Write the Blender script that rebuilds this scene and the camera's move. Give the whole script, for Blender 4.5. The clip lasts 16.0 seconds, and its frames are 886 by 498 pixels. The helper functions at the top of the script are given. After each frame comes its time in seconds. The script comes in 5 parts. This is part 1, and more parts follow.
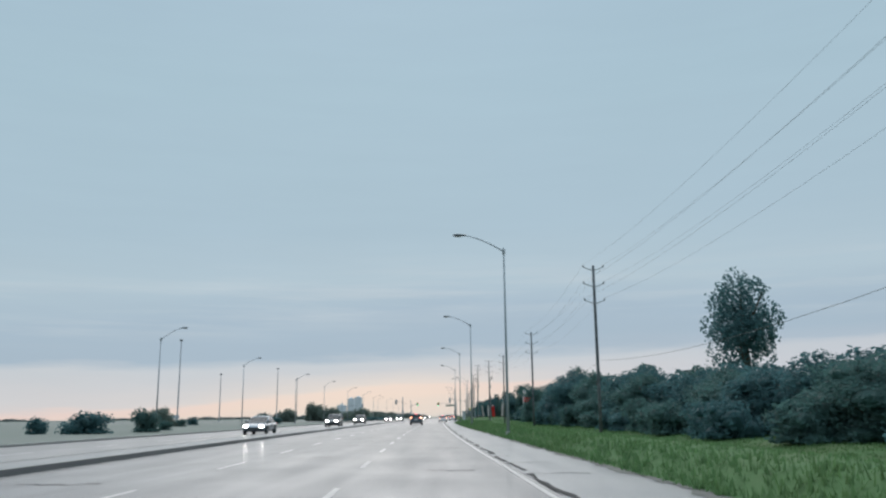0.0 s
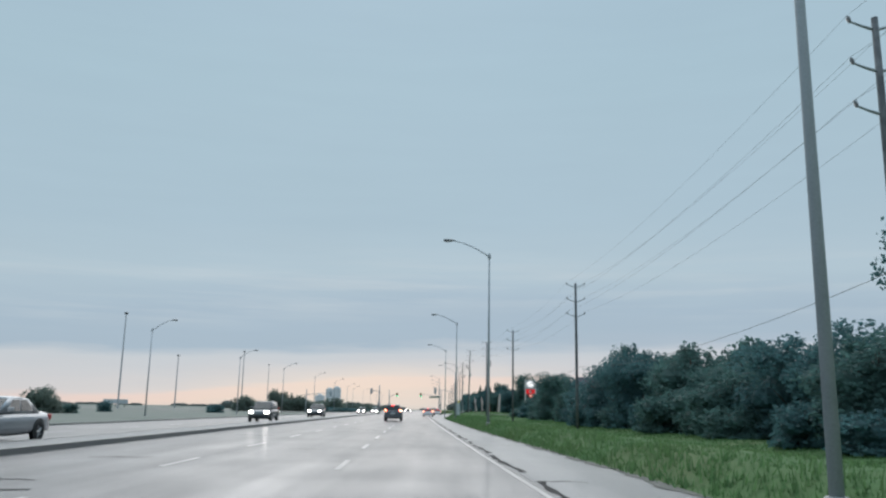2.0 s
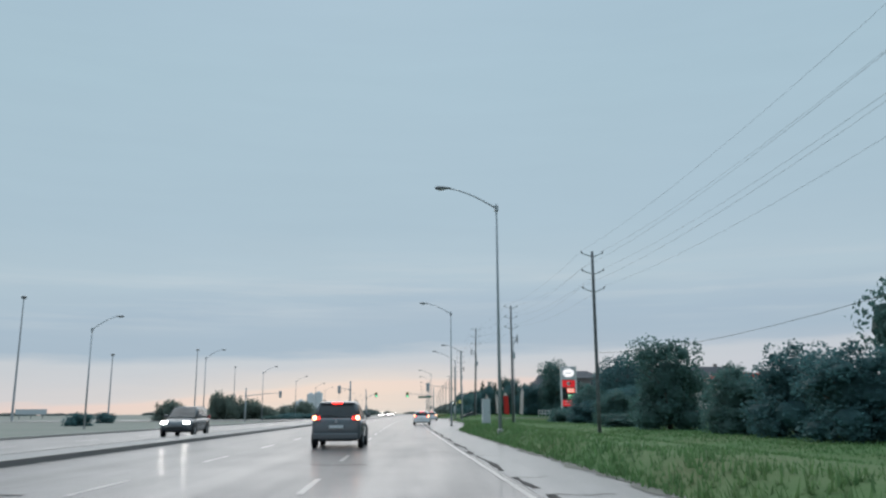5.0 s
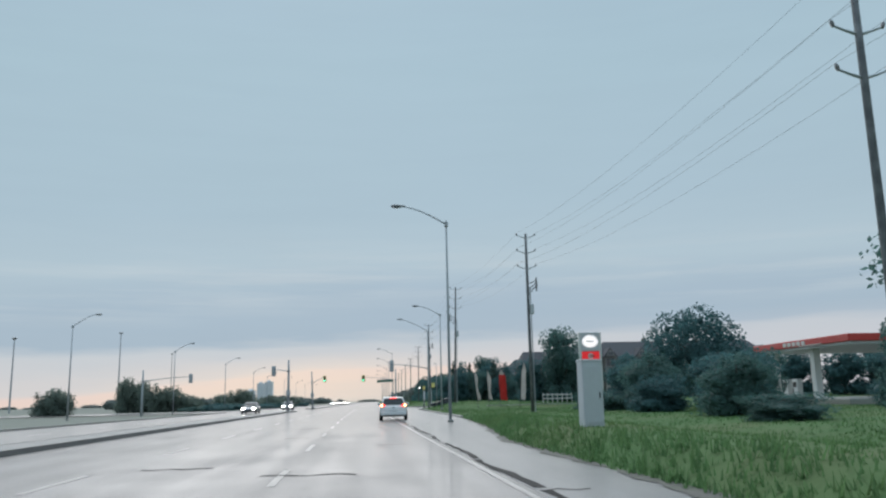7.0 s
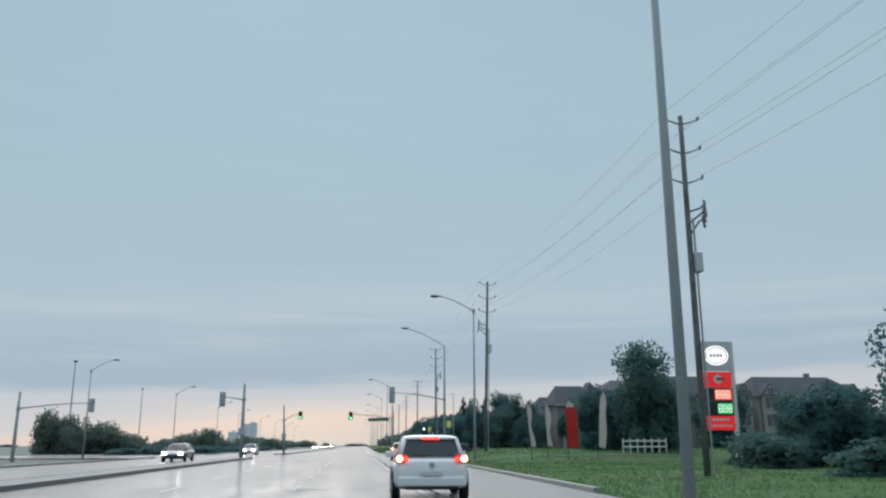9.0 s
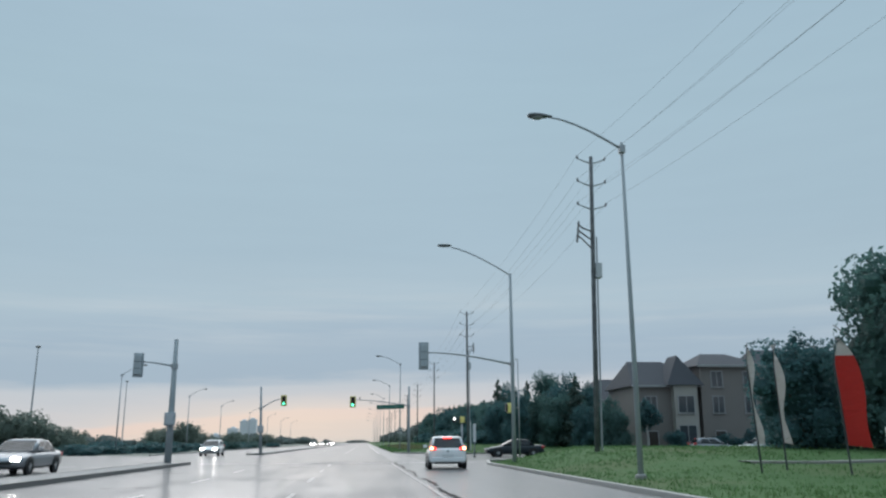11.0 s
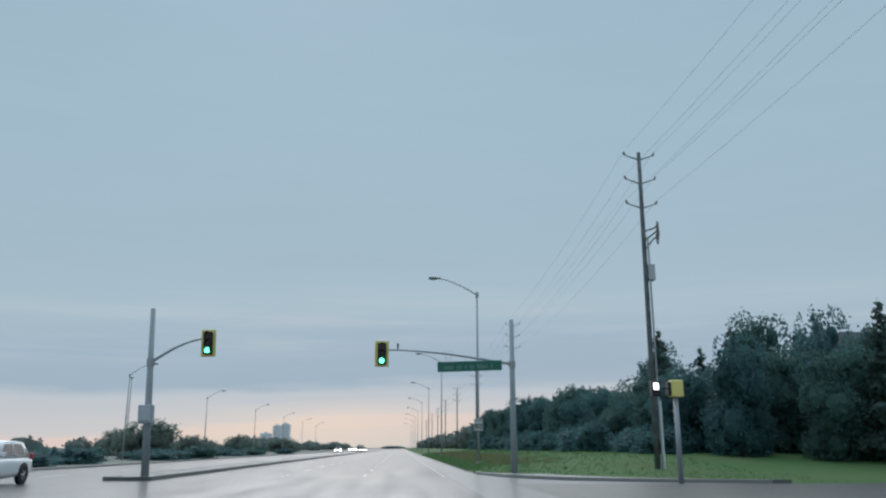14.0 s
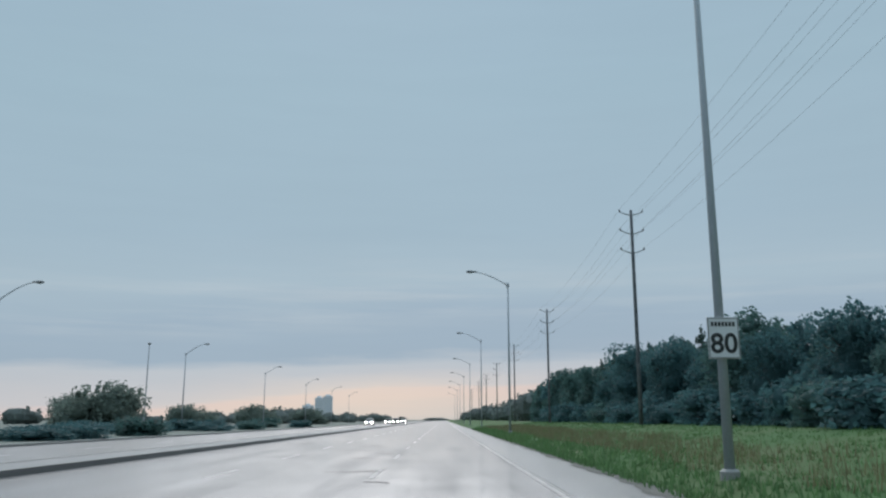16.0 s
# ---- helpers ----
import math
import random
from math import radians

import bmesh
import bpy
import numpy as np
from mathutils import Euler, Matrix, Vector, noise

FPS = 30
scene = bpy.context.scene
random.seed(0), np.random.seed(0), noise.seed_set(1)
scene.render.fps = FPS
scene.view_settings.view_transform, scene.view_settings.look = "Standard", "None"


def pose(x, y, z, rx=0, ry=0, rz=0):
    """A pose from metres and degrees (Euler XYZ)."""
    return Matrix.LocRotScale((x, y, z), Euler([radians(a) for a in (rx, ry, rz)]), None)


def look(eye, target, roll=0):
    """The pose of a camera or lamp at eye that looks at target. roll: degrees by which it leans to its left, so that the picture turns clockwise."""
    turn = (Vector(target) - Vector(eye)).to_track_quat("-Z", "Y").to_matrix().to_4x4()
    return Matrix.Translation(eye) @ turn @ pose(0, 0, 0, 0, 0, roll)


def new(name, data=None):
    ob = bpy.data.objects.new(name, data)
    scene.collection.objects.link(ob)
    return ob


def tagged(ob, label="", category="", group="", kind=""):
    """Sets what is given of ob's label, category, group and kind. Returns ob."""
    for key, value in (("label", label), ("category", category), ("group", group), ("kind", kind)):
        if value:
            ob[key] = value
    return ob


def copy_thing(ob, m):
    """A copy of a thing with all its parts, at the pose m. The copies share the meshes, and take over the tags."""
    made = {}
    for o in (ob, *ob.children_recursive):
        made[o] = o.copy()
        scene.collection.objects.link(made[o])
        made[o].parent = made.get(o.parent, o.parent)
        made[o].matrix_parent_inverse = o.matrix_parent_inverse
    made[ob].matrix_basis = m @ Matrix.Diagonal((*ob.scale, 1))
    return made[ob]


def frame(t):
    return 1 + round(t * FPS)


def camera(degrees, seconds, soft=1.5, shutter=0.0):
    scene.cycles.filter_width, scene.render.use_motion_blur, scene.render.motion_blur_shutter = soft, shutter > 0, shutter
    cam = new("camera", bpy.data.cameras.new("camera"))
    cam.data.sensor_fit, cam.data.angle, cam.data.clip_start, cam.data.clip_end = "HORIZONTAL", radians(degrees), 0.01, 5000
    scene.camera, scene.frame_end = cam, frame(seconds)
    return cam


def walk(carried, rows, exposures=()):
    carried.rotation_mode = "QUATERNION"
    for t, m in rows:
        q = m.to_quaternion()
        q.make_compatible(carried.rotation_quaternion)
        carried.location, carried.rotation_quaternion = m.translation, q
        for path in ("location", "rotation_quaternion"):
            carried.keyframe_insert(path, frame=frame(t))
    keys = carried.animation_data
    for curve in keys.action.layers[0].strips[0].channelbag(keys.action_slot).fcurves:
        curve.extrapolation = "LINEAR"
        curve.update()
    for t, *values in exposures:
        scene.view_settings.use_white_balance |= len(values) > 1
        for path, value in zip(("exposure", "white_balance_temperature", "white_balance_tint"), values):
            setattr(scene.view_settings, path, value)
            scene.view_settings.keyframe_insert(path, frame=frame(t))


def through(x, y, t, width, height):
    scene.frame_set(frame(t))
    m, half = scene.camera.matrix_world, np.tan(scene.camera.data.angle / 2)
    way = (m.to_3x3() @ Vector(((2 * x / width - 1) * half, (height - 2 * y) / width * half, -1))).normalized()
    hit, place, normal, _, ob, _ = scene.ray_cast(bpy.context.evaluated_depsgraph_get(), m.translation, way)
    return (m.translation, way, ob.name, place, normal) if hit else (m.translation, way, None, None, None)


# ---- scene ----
cam = camera(57.77, 16.0, soft=2.3)
walk(cam, [
    (0.0, pose(0.000, -0.000, 1.25, 101.774, 0, 0.132) @ pose(0, 0, 0, 0, 0, -0.595)),
    (0.5, pose(-0.350, 9.850, 1.25, 101.371, 0, -0.886) @ pose(0, 0, 0, 0, 0, -0.532)),
    (1.0, pose(-0.685, 19.814, 1.25, 101.571, 0, -0.913) @ pose(0, 0, 0, 0, 0, -0.439)),
    (1.5, pose(-0.990, 29.815, 1.25, 100.000, 0, -1.260) @ pose(0, 0, 0, 0, 0, 0.804)),
    (2.0, pose(-1.211, 39.650, 1.25, 101.325, 0, -0.972) @ pose(0, 0, 0, 0, 0, 1.040)),
    (2.5, pose(-1.400, 49.450, 1.25, 102.221, 0, -0.679) @ pose(0, 0, 0, 0, 0, 0.320)),
    (3.0, pose(-1.552, 59.254, 1.25, 102.202, 0, -0.692) @ pose(0, 0, 0, 0, 0, 0.279)),
    (3.5, pose(-1.679, 69.019, 1.25, 102.611, 0, -0.975) @ pose(0, 0, 0, 0, 0, 0.422)),
    (4.0, pose(-1.803, 78.713, 1.25, 102.549, 0, -1.034) @ pose(0, 0, 0, 0, 0, 0.512)),
    (4.5, pose(-1.907, 88.189, 1.25, 102.018, 0, -1.382) @ pose(0, 0, 0, 0, 0, -0.006)),
    (4.7, pose(-1.951, 91.963, 1.25, 101.820, 0, -1.687) @ pose(0, 0, 0, 0, 0, -0.136)),
    (6.8, pose(-2.743, 130.730, 1.25, 100.601, 0, -5.667) @ pose(0, 0, 0, 0, 0, -1.179)),
    (7.0, pose(-2.748, 134.109, 1.25, 100.615, 0, -5.715) @ pose(0, 0, 0, 0, 0, -1.250)),
    (7.5, pose(-2.743, 142.516, 1.25, 103.051, 0, -5.855) @ pose(0, 0, 0, 0, 0, 0.261)),
    (8.0, pose(-2.725, 151.014, 1.25, 103.501, 0, -6.222) @ pose(0, 0, 0, 0, 0, -0.408)),
    (8.5, pose(-2.733, 159.582, 1.25, 103.697, 0, -6.356) @ pose(0, 0, 0, 0, 0, -0.005)),
    (9.0, pose(-2.754, 167.907, 1.25, 103.732, 0, -6.347) @ pose(0, 0, 0, 0, 0, -0.110)),
    (9.2, pose(-2.748, 171.177, 1.25, 103.592, 0, -6.282) @ pose(0, 0, 0, 0, 0, 0.061)),
    (11.3, pose(-2.876, 205.953, 1.25, 103.483, 0, -6.289) @ pose(0, 0, 0, 0, 0, -0.264)),
    (11.5, pose(-2.861, 209.474, 1.25, 103.592, 0, -6.231) @ pose(0, 0, 0, 0, 0, -0.140)),
    (12.0, pose(-2.794, 218.180, 1.25, 104.908, 0, -5.276) @ pose(0, 0, 0, 0, 0, -0.051)),
    (12.5, pose(-2.752, 226.924, 1.25, 105.209, 0, -5.059) @ pose(0, 0, 0, 0, 0, 0.212)),
    (13.0, pose(-2.740, 235.599, 1.25, 105.266, 0, -5.031) @ pose(0, 0, 0, 0, 0, 0.030)),
    (13.5, pose(-2.662, 244.567, 1.25, 104.931, 0, -4.526) @ pose(0, 0, 0, 0, 0, 0.253)),
    (14.0, pose(-2.575, 253.664, 1.25, 103.911, 0, -3.762) @ pose(0, 0, 0, 0, 0, 0.029)),
    (14.5, pose(-2.456, 262.813, 1.25, 103.799, 0, -3.116) @ pose(0, 0, 0, 0, 0, 0.027)),
    (15.0, pose(-2.315, 272.205, 1.25, 102.875, 0, -1.381) @ pose(0, 0, 0, 0, 0, 0.704)),
    (15.5, pose(-2.197, 281.489, 1.25, 102.304, 0, -0.923) @ pose(0, 0, 0, 0, 0, 0.159)),
    (16.0, pose(-2.107, 290.787, 1.25, 102.001, 0, -0.791) @ pose(0, 0, 0, 0, 0, 0.014)),
], exposures=[(0, 0.06, 6640, 10), (5, 0.06, 6640, 10), (9, 0.04, 6660, 10), (12, -0.02, 6530, 10), (16, -0.1, 6490, 10)])

# ---- world and sun ----
def lin(r, g, b):
    """Linear colour from display values 0 to 255."""
    return tuple((c / 255 / 12.92) if c < 10 else ((c / 255 + 0.055) / 1.055) ** 2.4 for c in (r, g, b)) + (1.0,)


class Nodes:
    """A short hand for node trees."""

    def __init__(self, tree):
        self.tree = tree
        tree.nodes.clear()

    def add(self, kind, ins=None):
        n = self.tree.nodes.new(kind)
        if kind == "ShaderNodeMix":
            n.data_type = "RGBA"
        for k, v in (ins or {}).items():
            if isinstance(v, bpy.types.NodeSocket):
                self.tree.links.new(v, n.inputs[k])
            else:
                n.inputs[k].default_value = v
        return n

    def math(self, op, a, b=0.0, clamp=False):
        n = self.add("ShaderNodeMath", {0: a, 1: b})
        n.operation, n.use_clamp = op, clamp
        return n.outputs[0]

    def noise(self, vec, scale, detail=4.0, rough=0.55):
        return self.add("ShaderNodeTexNoise", {"Vector": vec, "Scale": scale, "Detail": detail, "Roughness": rough}).outputs[0]

    def ramp(self, fac, stops, interp="LINEAR"):
        n = self.add("ShaderNodeValToRGB", {"Fac": fac})
        cr = n.color_ramp
        cr.interpolation = interp
        while len(cr.elements) < len(stops):
            cr.elements.new(0.5)
        for e, (p, c) in zip(cr.elements, stops):
            e.position, e.color = p, (c if len(c) == 4 else (*c, 1.0))
        return n.outputs[0]

    def mix(self, fac, a, b):
        return self.add("ShaderNodeMix", {0: fac, 6: a, 7: b}).outputs[2]


SUN_ELEVATION, SUN_AZIMUTH = 38.0, -6.0  # behind the cloud deck, almost straight ahead

world = bpy.data.worlds.new("overcast_dusk")
scene.world = world
world.use_nodes = True
w = Nodes(world.node_tree)
way = w.add("ShaderNodeTexCoord").outputs["Generated"]
xyz = w.add("ShaderNodeSeparateXYZ", {0: way})
flat = w.add("ShaderNodeCombineXYZ", {0: xyz.outputs[0], 1: xyz.outputs[1], 2: w.math("MULTIPLY", xyz.outputs[2], 9.0)}).outputs[0]
wisps = w.noise(flat, 2.6, 6.0, 0.55)
streaks = w.noise(flat, 5.5, 7.0, 0.6)
broad = w.noise(way, 1.6, 4.0, 0.5)
lift = w.math("SUBTRACT", w.math("MULTIPLY", w.math("SUBTRACT", wisps, 0.5), 0.055), w.math("MULTIPLY", w.math("MINIMUM", w.math("SUBTRACT", xyz.outputs[0], 0.02), 0.0), 0.05))  # the deck hangs lower to the west
height = w.math("MULTIPLY", w.math("ADD", xyz.outputs[2], lift), 2.0, clamp=True)
deck = w.ramp(height, [
    (0.000, lin(199, 203, 205)), (0.022, lin(214, 207, 204)), (0.046, lin(232, 212, 204)), (0.070, lin(230, 211, 206)), (0.084, lin(209, 209, 213)),
    (0.146, lin(197, 205, 213)), (0.168, lin(166, 186, 203)), (0.260, lin(167, 188, 205)), (0.330, lin(177, 198, 211)),
    (0.460, lin(170, 194, 209)), (0.800, lin(167, 194, 209)), (1.000, lin(165, 192, 209))])
east = w.math("MULTIPLY", w.math("SUBTRACT", xyz.outputs[0], 0.08, True), 3.0, True)
deck = w.mix(w.math("MULTIPLY", east, w.ramp(height, [(0.0, (0.8, 0.8, 0.8)), (0.09, (0.8, 0.8, 0.8)), (0.2, (0, 0, 0))])), deck, lin(196, 203, 214))
deck = w.mix(w.math("MULTIPLY", w.math("SUBTRACT", broad, 0.45, True), 0.35), deck, lin(156, 178, 206))
band = w.ramp(height, [(0.20, (0, 0, 0)), (0.262, (1, 1, 1)), (0.31, (1, 1, 1)), (0.39, (0, 0, 0))])
combed = w.add("ShaderNodeCombineXYZ", {0: xyz.outputs[0], 1: xyz.outputs[1], 2: w.math("MULTIPLY", xyz.outputs[2], 16.0)}).outputs[0]
torn = w.math("MULTIPLY", w.math("SUBTRACT", w.noise(combed, 3.4, 7.0, 0.6), 0.46, True), 3.2, True)
deck = w.mix(w.math("MULTIPLY", w.math("MULTIPLY", band, torn), 0.75), deck, lin(194, 207, 216))
clear = w.add("ShaderNodeTexSky")
clear.sky_type, clear.sun_disc = "NISHITA", False
clear.sun_elevation, clear.sun_rotation = radians(SUN_ELEVATION), radians(SUN_AZIMUTH)
shade = w.math("ADD", 0.9, w.math("ADD", w.math("MULTIPLY", streaks, 0.06), w.math("MULTIPLY", broad, 0.14)))
deck = w.mix(1.0, deck, w.add("ShaderNodeCombineXYZ", {0: shade, 1: shade, 2: w.math("ADD", w.math("MULTIPLY", shade, 0.9), 0.1)}).outputs[0])
deck.node.blend_type = "MULTIPLY"
ahead = w.add("ShaderNodeVectorMath", {0: way, 1: (math.sin(radians(SUN_AZIMUTH)), math.cos(radians(SUN_AZIMUTH)), 0.02)})
ahead.operation = "DOT_PRODUCT"
low = w.ramp(height, [(0.0, (1, 1, 1)), (0.075, (1, 1, 1)), (0.13, (0, 0, 0))])
glow = w.math("MULTIPLY", w.math("POWER", w.math("MAXIMUM", ahead.outputs["Value"], 0.0), 40.0), low)
deck = w.mix(w.math("MULTIPLY", glow, 0.5), deck, lin(246, 229, 212))  # the hidden sun warms the gap under the cloud
overhead = w.add("ShaderNodeMapRange", {"Value": xyz.outputs[2], "From Min": 0.56, "From Max": 1.0, "To Min": 0.93, "To Max": 2.3}).outputs[0]  # an overcast sky is brightest overhead
both = w.add("ShaderNodeAddShader", {
    0: w.add("ShaderNodeBackground", {"Color": clear.outputs[0], "Strength": 0.002}).outputs[0],
    1: w.add("ShaderNodeBackground", {"Color": deck, "Strength": overhead}).outputs[0]})
w.add("ShaderNodeOutputWorld", {0: both.outputs[0]})

sun = new("sun", bpy.data.lights.new("sun", "SUN"))
sun.data.energy, sun.data.angle, sun.data.color = 1.5, radians(70), (1.0, 0.96, 0.94)
sun.matrix_world = look((0, 0, 60), (100 * math.sin(radians(-SUN_AZIMUTH)), -100 * math.cos(radians(SUN_AZIMUTH)), 60 - 100 * math.tan(radians(SUN_ELEVATION))))
scene.view_settings.exposure = 0.0


# ---- materials ----
def surface(name, base, rough=0.7, metal=0.0, vary=0.25, grain=60.0, stain=1.2, bump=0.0, tint=None, island=0.0, ior=1.5, coords="Object", spread=0.12, through=0.0, spec=0.5):
    """A worn surface: fine grain and broad stains on a base colour, with relief."""
    m = bpy.data.materials.new(name)
    m.use_nodes = True
    n = Nodes(m.node_tree)
    p = n.add("ShaderNodeTexCoord").outputs[coords]
    fine, wide = n.noise(p, grain, 3.0), n.noise(p, stain, 4.0)
    dark = tuple(c * (1 - vary) for c in base)
    light = tuple(min(1.0, c * (1 + vary)) for c in base)
    col = n.mix(n.math("ADD", n.math("MULTIPLY", fine, 0.5), n.math("MULTIPLY", wide, 0.5)), (*dark, 1), (*light, 1))
    if tint:
        col = n.mix(n.math("MULTIPLY", n.math("SUBTRACT", wide, 0.45, True), 2.5, True), col, (*tint, 1))
    if island:
        r = n.add("ShaderNodeNewGeometry").outputs["Random Per Island"]
        col = n.mix(island, col, n.ramp(r, [(0, tuple(c * 0.45 for c in base)), (1, tuple(min(1, c * 1.6) for c in base))]))
    ro = n.math("ADD", rough - spread / 2, n.math("MULTIPLY", wide, spread), True)
    s = n.add("ShaderNodeBsdfPrincipled", {"Base Color": col, "Roughness": ro, "Metallic": metal, "IOR": ior, "Specular IOR Level": spec})
    if bump:
        b = n.add("ShaderNodeBump", {"Strength": bump, "Distance": 0.02, "Height": fine})
        n.tree.links.new(b.outputs[0], s.inputs["Normal"])
    out = s.outputs[0]
    if through:  # light that comes through thin leaves and cloth
        back = n.add("ShaderNodeBsdfTranslucent", {"Color": col})
        out = n.add("ShaderNodeMixShader", {0: through, 1: out, 2: back.outputs[0]}).outputs[0]
    n.add("ShaderNodeOutputMaterial", {0: out})
    return m


def lamp_glow(name, colour, strength):
    m = bpy.data.materials.new(name)
    m.use_nodes = True
    n = Nodes(m.node_tree)
    p = n.add("ShaderNodeTexCoord").outputs["Object"]
    spots = n.math("ADD", 0.75, n.math("MULTIPLY", n.noise(p, 40.0), 0.5))
    e = n.add("ShaderNodeEmission", {"Color": (*colour, 1), "Strength": n.math("MULTIPLY", spots, strength)})
    n.add("ShaderNodeOutputMaterial", {0: e.outputs[0]})
    return m


def wet_asphalt(name, base, wet=0.55):
    """Rain-soaked road: dark grain, smooth film of water in the wheel paths and hollows."""
    m = bpy.data.materials.new(name)
    m.use_nodes = True
    n = Nodes(m.node_tree)
    p = n.add("ShaderNodeTexCoord").outputs["Object"]
    sp = n.add("ShaderNodeSeparateXYZ", {0: p})
    long = n.add("ShaderNodeCombineXYZ", {0: sp.outputs[0], 1: n.math("MULTIPLY", sp.outputs[1], 0.06), 2: 0.0}).outputs[0]
    grit, ponds, streak = n.noise(p, 55.0, 3.0), n.noise(p, 0.35, 5.0), n.noise(long, 1.1, 5.0)
    soaked = n.add("ShaderNodeMapRange", {"Value": sp.outputs[1], "From Min": 110.0, "From Max": 190.0, "To Min": 0.2, "To Max": 0.38}).outputs[0]  # more standing water towards the crossing
    film = n.math("MULTIPLY", n.math("SUBTRACT", n.math("ADD", n.math("MULTIPLY", ponds, 0.5), n.math("MULTIPLY", streak, 0.7)), wet - 0.1, True), 1.9, True)
    col = n.mix(streak, (*[c * 0.82 for c in base], 1), (*[c * 1.2 for c in base], 1))
    col = n.mix(n.math("MULTIPLY", grit, 0.5), col, (*[c * 2.2 for c in base], 1))
    ro = n.math("SUBTRACT", 0.48, n.math("MULTIPLY", film, 0.17))
    s = n.add("ShaderNodeBsdfPrincipled", {"Base Color": col, "Roughness": ro, "IOR": 1.4, "Specular IOR Level": 0.31, "Coat Weight": n.math("MULTIPLY", soaked, n.math("ADD", 0.5, n.math("MULTIPLY", film, 1.25))), "Coat Roughness": n.math("SUBTRACT", 0.17, n.math("MULTIPLY", film, 0.11)), "Coat IOR": 1.33})
    h = n.add("ShaderNodeBump", {"Strength": 0.35, "Distance": 0.006, "Height": grit})
    n.tree.links.new(h.outputs[0], s.inputs["Normal"])
    ripple = n.add("ShaderNodeBump", {"Strength": 0.25, "Distance": 0.01, "Height": n.noise(p, 7.0, 3.0)})
    n.tree.links.new(ripple.outputs[0], s.inputs["Coat Normal"])
    n.add("ShaderNodeOutputMaterial", {0: s.outputs[0]})
    return m


def glassy(name, base, rough=0.06):
    return surface(name, base, rough, vary=0.3, grain=8, stain=2.0, spread=0.05)


